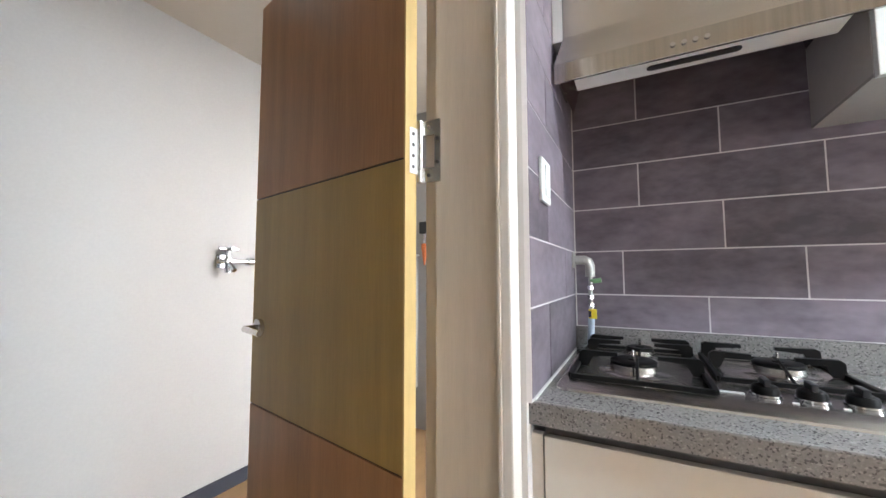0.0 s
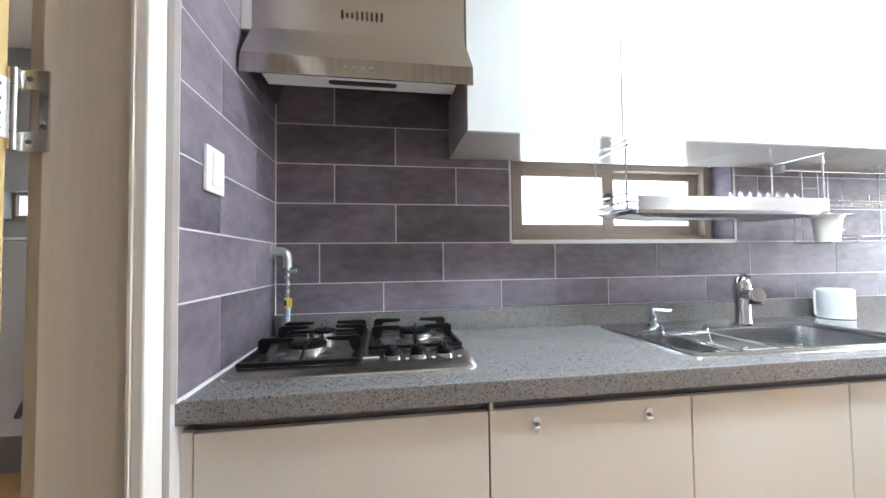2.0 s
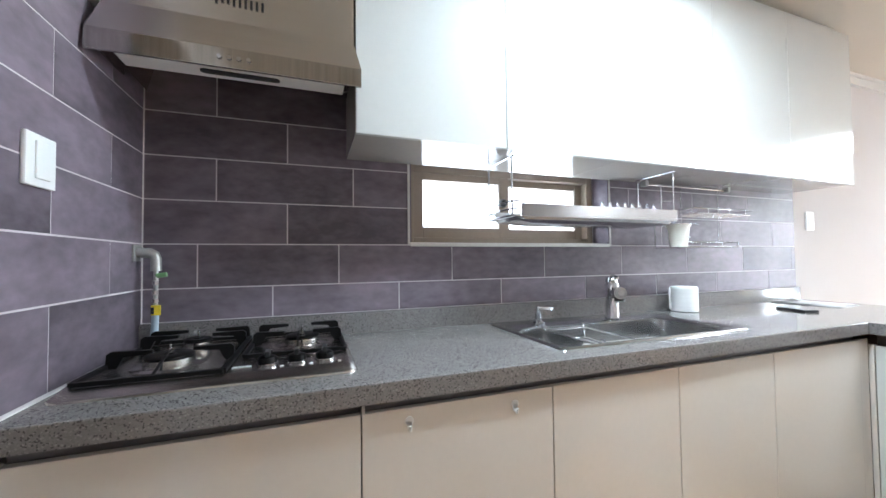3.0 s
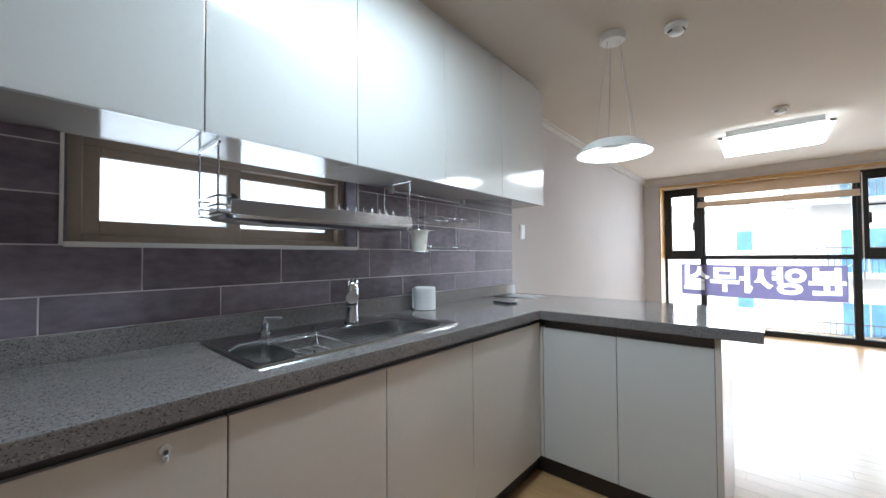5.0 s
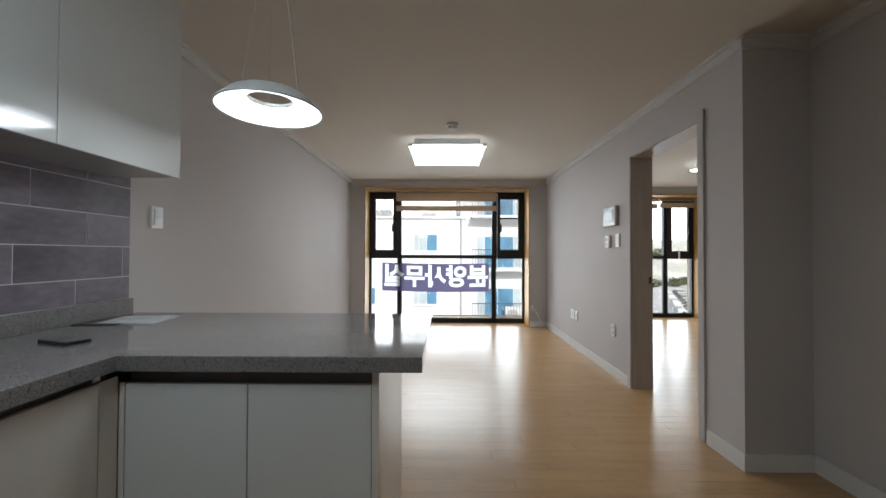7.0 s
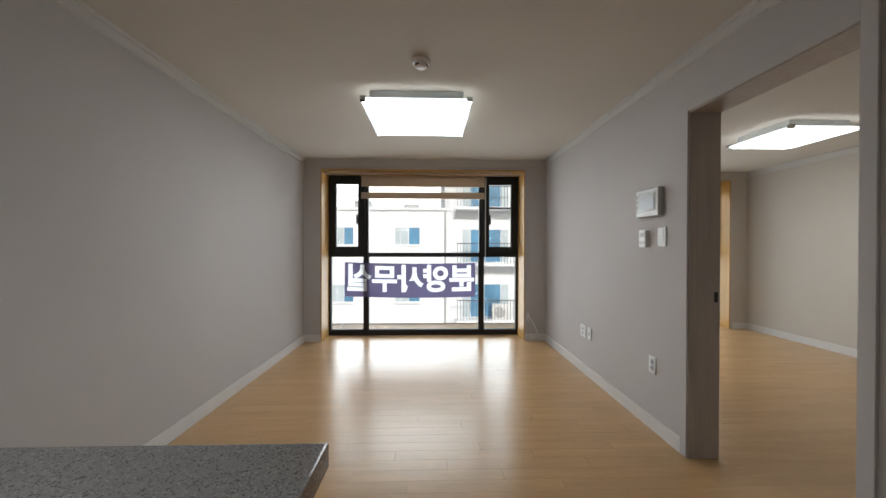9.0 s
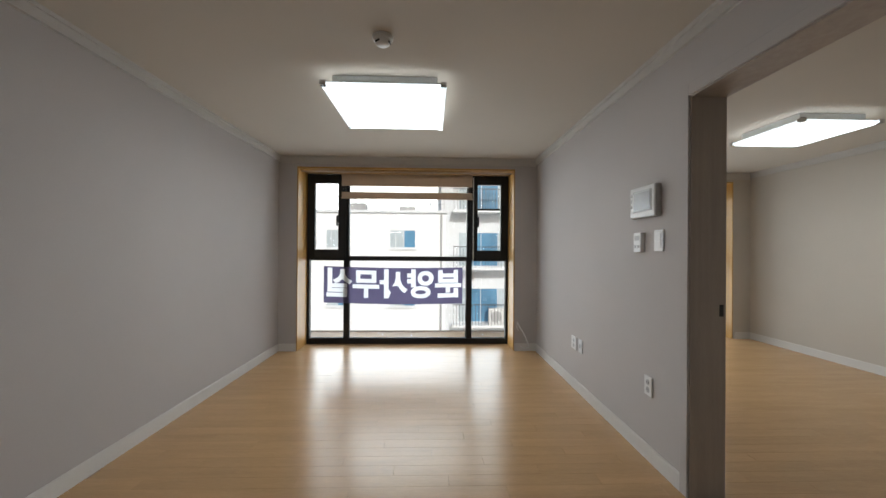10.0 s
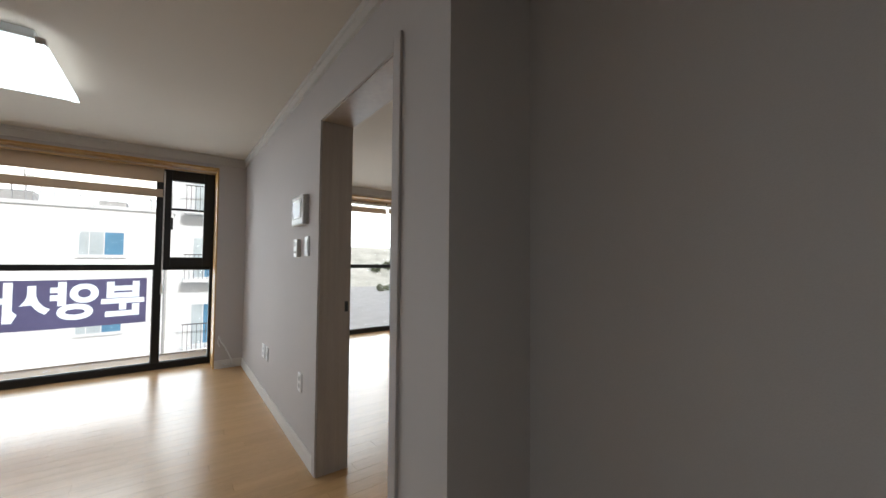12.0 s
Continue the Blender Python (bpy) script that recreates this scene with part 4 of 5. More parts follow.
boxes("filter_frame", [(0.036, 0.606, -0.300, -0.262, 1.835, 1.845), (0.036, 0.066, -0.262, -0.006, 1.835, 1.845), (0.576, 0.606, -0.262, -0.006, 1.835, 1.845)], STEEL, hood)
box("filter", 0.066, 0.576, -0.262, -0.006, 1.838, 1.844, CHANNEL, hood, 0.0, "dark metal grease filter")
for i in range(4):
    x = 0.278 + i * 0.022
    bm = bmesh.new()
    add_rod(bm, (x, -0.347, 1.662), (x, -0.351, 1.662), 0.0055, 12)
    part("button", bm, CHROME, hood)
for i in range(9):
    x = 0.262 + i * 0.0135
    h = 0.011 if i in (1, 2) else 0.0
    box("emblem_bar", x, x + 0.006, -0.3205, -0.318, 1.815 + h * 0.4, 1.838 - h * 0.6, BLACK, hood)
hf = thing("hood_filler", "white filler board beside the range hood", "filler")
box("board", 0.0005, 0.028, -0.318, -0.002, 1.765, CZ - 0.004, GLOSS, hf, 0.002)

# ---- wall cabinets ----
CXS = (0.617, 1.114, 1.623, 2.135, 2.651, 3.187)
UZ0, UZ1, UY = 1.516, 2.315, -0.315
for x0, x1 in zip(CXS, CXS[1:]):
    u = thing("wall_cabinet", "high-gloss white wall cabinet over the worktop", "cabinet", "wall cabinets")
    box("body", x0 + (0.0 if x0 > 0.7 else 0.001), x1 - 0.0005, UY + 0.019, -0.001, UZ0 + 0.012, UZ1, CARCASS, u)
    box("door", x0 + 0.0015, x1 - 0.0015, UY, UY + 0.018, UZ0, UZ1, GLOSS, u, 0.002)
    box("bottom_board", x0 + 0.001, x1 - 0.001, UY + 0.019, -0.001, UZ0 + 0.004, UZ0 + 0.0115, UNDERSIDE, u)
st = thing("soffit_board", "white filler board between wall cabinets and ceiling", "filler")
box("board", 0.617, 3.15, UY + 0.05, UY + 0.068, UZ1 + 0.001, CZ - 0.002, GLOSS, st)
box("board", 3.15, 3.168, UY + 0.05, -0.001, UZ1 + 0.001, CZ - 0.002, GLOSS, st)
# ---- hanging dish rack and rail ----
rack = thing("dish_rack", "hanging steel dish rack with a white drip tray", "dish rack")
box("tray", 1.20, 1.96, -0.262, -0.258, 1.298, 1.345, SINKSTEEL, rack, 0.001, "pale steel tray edge")
boxes("tray_pan", [(1.20, 1.96, -0.258, -0.06, 1.300, 1.304), (1.20, 1.96, -0.062, -0.058, 1.300, 1.335), (1.957, 1.96, -0.258, -0.06, 1.300, 1.335)], PLASTIC, rack, 0.0, "white drip tray")
for i in range(24):
    x = 1.23 + i * 0.03
    wire("plate_wire", [(x, -0.25, 1.318), (x, -0.20, 1.322), (x, -0.17, 1.325), (x, -0.14, 1.322), (x, -0.07, 1.320)], 0.002, CHROME, rack)
part("drip_pan", loops(bmesh.new(), [(rounded(1.19, 1.955, -0.256, -0.062, 0.02), 1.2995), (rounded(1.20, 1.945, -0.25, -0.068, 0.02), 1.288), (rounded(1.30, 1.88, -0.22, -0.09, 0.03), 1.278)]), SINKSTEEL, rack, "shallow steel drip pan", True)
for k in range(5):
    box("tray_rib", 1.205, 1.955, -0.2635, -0.2622, 1.304 + k * 0.008, 1.307 + k * 0.008, SINKSTEEL, rack)
for z in (1.30, 1.325, 1.352):
    wire("end_loop", [(1.20, -0.262, z), (1.165, -0.255, z), (1.16, -0.07, z), (1.20, -0.06, z)], 0.0034, CHROME, rack)
for x in (1.168, 1.955):
    for y in (-0.25, -0.07):
        wire("hanger", [(x, y, 1.30), (x, y, 1.515)], 0.0035, CHROME, rack)
    wire("hanger_top", [(x, -0.26, 1.512), (x, -0.06, 1.512)], 0.004, CHROME, rack)
pts = []
for k in range(97):
    a = k / 96 * 8 * 2 * math.pi
    pts.append((1.60 + 0.32 * k / 96 + 0.012 * math.sin(a), -0.20 + 0.008 * math.sin(a), 1.352 - 0.022 * math.cos(a)))
wire("plate_coil", pts, 0.0038, CHROME, rack, "wavy chrome plate holder")
rail = thing("utensil_rail", "chrome rail under the wall cabinets", "rail")
wire("bar", [(2.00, -0.06, 1.497), (2.60, -0.06, 1.497)], 0.005, CHROME, rail)
for x in (2.01, 2.59):
    box("bracket", x - 0.01, x + 0.01, -0.075, -0.045, 1.487, 1.516, GREYPLASTIC, rail, 0.003)
shelf2 = thing("wire_shelf", "chrome two-tier wire shelf hung on the rail", "wire rack")
for x in (2.258, 2.53):
    wire("hanger", [(x, -0.052, 1.500), (x, -0.052, 1.195)], 0.0027, CHROME, shelf2)
for z, y1, xe in ((1.355, -0.16, 2.62), (1.195, -0.12, 2.585)):
    for k in range(4):
        y = -0.03 - k * (abs(y1) - 0.03) / 3
        wire("wire", [(2.225, y, z), (xe - 0.015, y, z)], 0.0030, CHROME, shelf2)
    wire("rim", [(2.215, -0.03, z + 0.024), (xe, -0.03, z + 0.024), (xe, y1, z + 0.024), (2.215, y1, z + 0.024)], 0.0034, CHROME, shelf2, "", True)
    for x in (2.30, 2.45, 2.57):
        wire("post", [(x, y1, z), (x, y1, z + 0.024)], 0.0025, CHROME, shelf2)
cuph = thing("cup_holder", "chrome wire holder hung on the rail", "wire rack")
for x in (2.122, 2.203):
    wire("hanger", [(x, -0.055, 1.502), (x, -0.055, 1.30)], 0.0027, CHROME, cuph)
for z in (1.345, 1.425):
    wire("rung", [(2.122, -0.055, z), (2.203, -0.055, z)], 0.0026, CHROME, cuph)
for x in (2.075, 2.20):
    wire("side", [(x, -0.055, 1.30), (x, -0.055, 1.19), (x, -0.18, 1.19)], 0.003, CHROME, cuph)
for y in (-0.06, -0.12, -0.17):
    wire("wire", [(2.075, y, 1.19), (2.20, y, 1.19)], 0.0026, CHROME, cuph)
wire("ring", [(2.075, -0.055, 1.30), (2.20, -0.055, 1.30), (2.20, -0.18, 1.30), (2.075, -0.18, 1.30)], 0.003, CHROME, cuph, "", True)
cup = thing("utensil_pot", "pale cream plastic utensil pot in the wire holder", "pot")
part("pot", add_lathe(bmesh.new(), 2.138, -0.128, [(0, 1.194), (0.036, 1.194), (0.046, 1.290), (0.052, 1.290), (0.052, 1.302), (0.045, 1.302), (0.036, 1.2), (0, 1.2)], 32), CREAMPOT, cup)
box("label_mark", 2.133, 2.155, -0.1745, -0.172, 1.235, 1.243, GREYPLASTIC, cup)

# ---- things on the worktop ----
roll = thing("toilet_roll", "white toilet roll standing on the worktop", "toilet roll")
prof = [(0.02, CT + 0.001), (0.056, CT + 0.001)]
for k in range(15):
    prof += [(0.0590 + 0.0006 * (k % 3 == 0), CT + 0.004 + 0.0075 * k), (0.0586, CT + 0.0085 + 0.0075 * k)]
prof += [(0.056, CT + 0.121), (0.021, CT + 0.121), (0.020, CT + 0.118), (0.020, CT + 0.001)]
part("paper", add_lathe(bmesh.new(), 2.222, -0.084, prof, 40), PAPER, roll, "", True)
bm = bmesh.new()
add_rod(bm, (2.222, -0.084, CT + 0.001), (2.222, -0.084, CT + 0.117), 0.0195, 20)
part("core", bm, GREYPLASTIC, roll, "grey cardboard core")
box("loose_sheet", 2.158, 2.180, -0.054, -0.0525, CT + 0.012, CT + 0.116, PAPER, roll, 0.0005)
phone = thing("phone", "dark phone lying on the worktop", "phone")
p = box("case", -0.072, 0.072, -0.036, 0.036, 0.0, 0.010, BLACK, phone, 0.004)
g = box("screen", -0.066, 0.066, -0.031, 0.031, 0.010, 0.0106, SCREEN, phone)
phone.matrix_basis = pose(2.716, -0.282, CT + 0.0005, 0, 0, 72)
sheet = thing("leaflet", "folded printed leaflet lying on the worktop", "leaflet")
box("page", -0.145, 0.145, -0.10, 0.10, 0.0, 0.002, SHEET, sheet)
box("cover", -0.02, 0.155, -0.095, 0.105, 0.002, 0.004, BLACK, sheet, 0.0, "dark cover sheet")
box("inner_page", -0.13, 0.08, -0.09, 0.09, 0.004, 0.0055, SHEET, sheet)
sheet.matrix_basis = pose(3.110, -0.165, CT + 0.0005, 0, 0, 96)


# ---- switches and sockets ----
def wall_plate(name, m, w, h, label, category, detail):
    p = thing(name, label, category, "wall fittings")
    box("plate", -w / 2, w / 2, -0.009, 0.0, -h / 2, h / 2, PLASTIC, p, 0.003)
    if detail == "rocker":
        box("rocker", -w * 0.24, w * 0.24, -0.013, -0.009, -h * 0.36, h * 0.36, PLASTIC, p, 0.002)
    if detail == "double":
        for z in (-h * 0.19, h * 0.19):
            box("rocker", -w * 0.30, w * 0.30, -0.013, -0.009, z - h * 0.17, z + h * 0.17, PLASTIC, p, 0.002)
    if detail == "outlet":
        for z in (-h * 0.19, h * 0.19):
            bm = bmesh.new()
            add_rod(bm, (0, -0.009, z), (0, -0.0105, z), h * 0.15, 24)
            s = part("socket", bm, GREYPLASTIC, p, "round grey socket recess")
            for x in (-0.008, 0.008):
                bm = bmesh.new()
                add_rod(bm, (x, -0.0105, z), (x, -0.0112, z), 0.003, 8)
                part("pin_hole", bm, BLACK, s)
    if detail == "jack":
        box("jack", -w * 0.2, w * 0.2, -0.0105, -0.009, -h * 0.15, h * 0.15, GREYPLASTIC, p)
    p.matrix_basis = m
    return p


def on_north(x, z):
    return pose(x, 0.008, z)


def on_south(x, z):
    return pose(x, WR, z, 0, 0, 180)


wall_plate("light_switch", pose(0.0, -0.472, 1.342, 0, 0, 90), 0.085, 0.100, "white rocker switch on the side tiles", "switch", "rocker")
wall_plate("light_switch", on_north(3.452, 1.362), 0.078, 0.115, "white double switch beside the tiles", "switch", "double")
wall_plate("light_switch", on_south(5.003, 1.310), 0.082, 0.122, "white double switch on the papered wall", "switch", "double")
wall_plate("wall_socket", on_south(6.245, 0.412), 0.115, 0.115, "white double wall socket above the skirting", "socket", "outlet")
wall_plate("wall_socket", on_south(6.10, 0.415), 0.075, 0.112, "small white jack plate above the skirting", "socket", "jack")
wall_plate("wall_socket", on_south(5.098, 0.442), 0.075, 0.115, "white double wall socket above the skirting", "socket", "outlet")
inter = thing("intercom", "white video intercom with a grey screen", "intercom")
box("housing", -0.131, 0.131, -0.030, 0.0, -0.096, 0.096, GREYPLASTIC, inter, 0.010)
box("face", -0.128, 0.128, -0.040, -0.030, -0.093, 0.093, PLASTIC, inter, 0.008, "white front frame")
box("bezel", -0.092, 0.102, -0.043, -0.040, -0.058, 0.070, GREYPLASTIC, inter, 0.002, "pale grey screen bezel")
box("screen", -0.080, 0.090, -0.045, -0.043, -0.046, 0.058, PALESCREEN, inter, 0.0, "grey glass screen")
for k in range(3):
    box("button", -0.118, -0.104, -0.043, -0.040, -0.03 + k * 0.035, -0.012 + k * 0.035, GREYPLASTIC, inter, 0.001)
inter.matrix_basis = on_south(5.120, 1.545)
thermo = thing("thermostat", "small white room thermostat", "thermostat")
box("housing", -0.040, 0.040, -0.028, 0.0, -0.06, 0.06, PLASTIC, thermo, 0.005)
box("display", -0.024, 0.024, -0.030, -0.028, 0.012, 0.042, GREYPLASTIC, thermo, 0.0, "grey display")
for k in (-0.016, 0.016):
    box("button", k - 0.008, k + 0.008, -0.0305, -0.028, -0.035, -0.018, GREYPLASTIC, thermo, 0.001)
thermo.matrix_basis = on_south(5.19, 1.302)
cable = thing("cable", "loose white cable end by the window reveal", "cable")
wire("cord", [(7.47, -2.93, 0.36), (7.44, -2.95, 0.30), (7.42, -2.99, 0.24), (7.40, -3.02, 0.17), (7.40, -3.05, 0.10), (7.43, -3.06, 0.05), (7.45, -3.01, 0.035), (7.46, -2.96, 0.06)], 0.008, PLASTIC, cable)
wire("cord_end", [(7.47, -2.93, 0.36), (7.455, -2.92, 0.29), (7.45, -2.94, 0.25)], 0.006, PLASTIC, cable)


# ---- lamps ----
def ceiling_lamp(x0, x1, y0, y1, label):
    c = thing("ceiling_lamp", label, "ceiling lamp", "ceiling lamps")
    z0 = 2.285
    cx, cy = (x0 + x1) / 2, (y0 + y1) / 2
    box("base_pan", x0 + 0.075, x1 - 0.075, y0 + 0.055, y1 - 0.055, z0 + 0.0345, CZ, PLASTIC, c, 0.004)
    box("back_plate", x0 + 0.034, x1 - 0.034, y0 + 0.034, y1 - 0.034, z0 + 0.0165, z0 + 0.034, PLASTIC, c, 0.003, "white metal back plate")
    box("diffuser", x0 + 0.02, x1 - 0.02, y0 + 0.02, y1 - 0.02, z0, z0 + 0.012, PANEL_GLOW, c, 0.003, "glowing white diffuser")
    boxes("clear_edge", [(x0, x0 + 0.02, y0 + 0.03, y1 - 0.03, z0 + 0.001, z0 + 0.016), (x1 - 0.02, x1, y0 + 0.03, y1 - 0.03, z0 + 0.001, z0 + 0.016), (x0 + 0.03, x1 - 0.03, y0, y0 + 0.02, z0 + 0.001, z0 + 0.016), (x0 + 0.03, x1 - 0.03, y1 - 0.02, y1, z0 + 0.001, z0 + 0.016)], EDGE, c, 0.003, "frosted acrylic edge")
    for x, y in ((x0, y0), (x1 - 0.04, y0), (x0, y1 - 0.04), (x1 - 0.04, y1 - 0.04)):
        box("corner_clip", x - 0.004 if x == x0 else x + 0.004, x + 0.036 if x == x0 else x + 0.044, y - 0.004 if y == y0 else y + 0.004, y + 0.036 if y == y0 else y + 0.044, z0 - 0.003, z0 + 0.030, CHROME, c, 0.003)
    return c


EDGE = glowing("lit_acrylic_edge", (0.80, 0.93, 1.0), 3.2)
ceiling_lamp(5.27, 6.11, -1.945, -1.150, "large square white ceiling lamp, switched on")
klamp = thing("ceiling_lamp", "long white kitchen ceiling lamp, switched on", "ceiling lamp", "ceiling lamps")
box("base_pan", 1.24, 1.96, -0.97, -0.71, 2.3, CZ, PLASTIC, klamp, 0.004)
box("diffuser", 1.25, 1.95, -0.96, -0.72, 2.288, 2.2995, PANEL_GLOW, klamp, 0.003, "glowing white diffuser")
ceiling_lamp(5.75, 6.45, -5.45, -4.78, "square white bedroom ceiling lamp, switched on")

pend = thing("pendant_lamp", "white ring pendant lamp on three thin wires, switched on", "pendant lamp")
px, py, pz = 2.90, -0.865, 1.715
part("canopy", add_lathe(bmesh.new(), px + 0.02, py, [(0, CZ), (0.066, CZ), (0.066, CZ - 0.028), (0.058, CZ - 0.038), (0, CZ - 0.038)], 36), PLASTIC, pend, "round ceiling canopy", True)
part("shade", add_lathe(bmesh.new(), px, py, [(0.082, pz + 0.044), (0.082, pz + 0.062), (0.128, pz + 0.062), (0.145, pz + 0.052), (0.188, pz + 0.008), (0.194, pz), (0.186, pz - 0.001), (0.180, pz + 0.006)], 56), PLASTIC, pend, "flared white metal shade", True)
part("diffuser", add_lathe(bmesh.new(), px, py, [(0.084, pz + 0.040), (0.130, pz + 0.020), (0.183, pz + 0.002), (0.184, pz + 0.010), (0.084, pz + 0.046)], 56), RING_GLOW, pend, "glowing ring diffuser", True)
for a in (30, 150, 270):
    ca, sa = math.cos(radians(a)), math.sin(radians(a))
    wire("wire", [(px + 0.02 + 0.035 * ca, py + 0.035 * sa, CZ - 0.037), (px + 0.115 * ca, py + 0.115 * sa, pz + 0.06)], 0.0014, GREYPLASTIC, pend)
wire("flex", [(px + 0.02, py - 0.02, CZ - 0.037), (px + 0.05, py - 0.05, 2.1), (px + 0.08, py - 0.075, pz + 0.06)], 0.0018, PLASTIC, pend)


def smoke_detector(x, y):
    s = thing("smoke_detector", "round white smoke detector on the ceiling", "smoke detector", "smoke detectors")
    part("base", add_lathe(bmesh.new(), x, y, [(0, CZ), (0.054, CZ), (0.054, CZ - 0.016), (0.048, CZ - 0.022), (0, CZ - 0.022)], 36), PLASTIC, s, "", True)
    part("sensor_cage", add_lathe(bmesh.new(), x, y, [(0.040, CZ - 0.022), (0.036, CZ - 0.040), (0.026, CZ - 0.048), (0, CZ - 0.048)], 36), PLASTIC, s, "", True)
    for a in (20, 140, 260):
        ca, sa = math.cos(radians(a)), math.sin(radians(a))
        bm = bmesh.new()
        add_rod(bm, (x + 0.037 * ca - 0.014 * sa, y + 0.037 * sa + 0.014 * ca, CZ - 0.034), (x + 0.037 * ca + 0.014 * sa, y + 0.037 * sa - 0.014 * ca, CZ - 0.034), 0.005, 8)
        part("vent_slot", bm, BLACK, s, "dark vent slot")


smoke_detector(3.05, -1.145)
smoke_detector(4.90, -1.592)
smoke_detector(5.35, -5.10)

# ---- utility room ----
wt = thing("wall_tap", "chrome washing machine tap on the white wall", "tap")
bm = bmesh.new()
add_rod(bm, (-1.77, -0.14, 1.20), (-1.70, -0.14, 1.20), 0.016, 16)
add_rod(bm, (-1.72, -0.14, 1.20), (-1.72, -0.14, 1.26), 0.012, 12)
add_rod(bm, (-1.72, -0.14, 1.205), (-1.66, -0.14, 1.15), 0.012, 12)
part("body", bm, CHROME, wt, "", True)
bm = bmesh.new()
add_rod(bm, (-1.72, -0.19, 1.265), (-1.72, -0.09, 1.265), 0.010, 12)
add_rod(bm, (-1.765, -0.14, 1.265), (-1.675, -0.14, 1.265), 0.010, 12)
add_rod(bm, (-1.715, -0.14, 1.20), (-1.70, -0.035, 1.20), 0.013, 14)
add_rod(bm, (-1.70, -0.045, 1.20), (-1.70, -0.015, 1.20), 0.022, 16)
add_rod(bm, (-1.715, -0.14, 1.22), (-1.715, -0.14, 1.14), 0.017, 14)
part("handle", bm, CHROME, wt, "", True)
part("flange", add_box(bmesh.new(), -1.77, -1.764, -0.175, -0.105, 1.165, 1.235, 0.003), CHROME, wt)
wt2 = thing("wall_tap", "second chrome tap beside the open door", "tap")
bm = bmesh.new()
add_rod(bm, (-1.77, 0.05, 1.20), (-1.69, 0.05, 1.20), 0.016, 16)
add_rod(bm, (-1.70, 0.05, 1.20), (-1.70, 0.05, 1.25), 0.012, 12)
part("body", bm, CHROME, wt2, "", True)
window_4 = structure(thing("window_4", "tiny bright utility room window", "window"))
boxes("window_frame", [(-1.74, -1.72, 1.10, 1.14, 1.40, 1.56), (-1.47, -1.45, 1.10, 1.14, 1.40, 1.56), (-1.72, -1.47, 1.10, 1.14, 1.40, 1.425), (-1.72, -1.47, 1.10, 1.14, 1.545, 1.56)], BEIGEFRAME, window_4, 0.003)
pane = box("pane", -1.72, -1.47, 1.118, 1.122, 1.425, 1.545, FROST, window_4)
pane.visible_shadow = False
box("window_sill", -1.75, -1.44, 1.02, 1.0995, 1.385, 1.40, BEIGEFRAME, window_4, 0.003)
boiler = thing("boiler", "pale grey boiler housing with a black hose", "boiler")
box("housing", -1.74, -1.27, 0.78, 1.049, 0.30, 1.265, UTILITY, boiler, 0.012)
box("lid", -1.745, -1.265, 0.775, 1.049, 1.266, 1.28, PLASTIC, boiler, 0.003, "white lid")
wire("hose", [(-1.33, 0.772, 0.78), (-1.31, 0.755, 0.66), (-1.34, 0.75, 0.52), (-1.40, 0.76, 0.40)], 0.014, BLACK, boiler, "black flexible hose")
wire("foot", [(-1.70, 0.9, 0.0), (-1.70, 0.9, 0.30)], 0.02, GREYPLASTIC, boiler)
wire("foot", [(-1.31, 0.9, 0.0), (-1.31, 0.9, 0.30)], 0.02, GREYPLASTIC, boiler)
valve = thing("gas_valve", "dark gas valve with an orange handle on the wall", "valve")
box("body", -1.24, -1.17, 1.0, 1.049, 1.43, 1.52, BLACK, valve, 0.006)
wire("union", [(-1.205, 1.02, 1.43), (-1.205, 1.02, 1.36)], 0.014, CHROME, valve)
part("handle", add_lathe(bmesh.new(), -1.205, 1.02, [(0, 1.36), (0.024, 1.355), (0.022, 1.32), (0.006, 1.20), (0, 1.195)], 20), ORANGE, valve, "orange tapered handle", True)

# ---- outside ----
GZ = -7.5
structure(box("ground", -60, 260, -160, 160, GZ - 1, GZ, ASPHALT), "grey paved ground between the buildings", "ground")


def facade_window(parent, x, y, z, w, h, panes=((0.42, 1), (0.30, 0), (0.20, 0))):
    """Framed window; panes from the low-y side as shares of the width, 1 for blue glass."""
    f = boxes("window", [(x - 0.03, x + 0.05, y - w / 2, y + w / 2, z - h / 2, z - h / 2 + 0.05), (x - 0.03, x + 0.05, y - w / 2, y + w / 2, z + h / 2 - 0.05, z + h / 2)], FACADE2, parent)
    box("sill", x - 0.08, x, y - w / 2 - 0.05, y + w / 2 + 0.05, z - h / 2 - 0.06, z - h / 2, FACADE2, f)
    gap = (1 - sum(p[0] for p in panes)) / (len(panes) + 1)
    a = y - w / 2 + gap * w
    for share, blue in panes:
        box("pane", x - 0.02, x - 0.008, a, a + share * w, z - h / 2 + 0.05, z + h / 2 - 0.05, BLUEGLASS if blue else PALEGLASS, f)
        a += (share + gap) * w
    return f


BX = 20.0
house = thing("apartment_building", "white rendered apartment building across the street", "building")
house_wall = box("wall", BX, BX + 9, -2.5, 16, GZ, 2.95, FACADE, house)
box("roof", BX - 0.10, BX + 9.1, -2.55, 16.1, 2.95, 3.07, FACADE2, house, 0.0, "roof slab")
for z in (1.74, -0.95, -3.65):
    for y, w in ((-0.51, 1.2), (2.5, 1.0), (5.6, 1.2), (8.7, 1.2), (11.8, 1.2)):
        facade_window(house, BX, y, z, w, 0.88)
for i in range(52):
    y = -2.45 + i * 0.32
    box("rail_post", BX + 0.35, BX + 0.38, y, y + 0.022, 3.07, 3.74, ROOFRAIL, house)
for z in (3.40, 3.72):
    box("rail_bar", BX + 0.35, BX + 0.38, -2.45, 14.2, z, z + 0.025, ROOFRAIL, house)
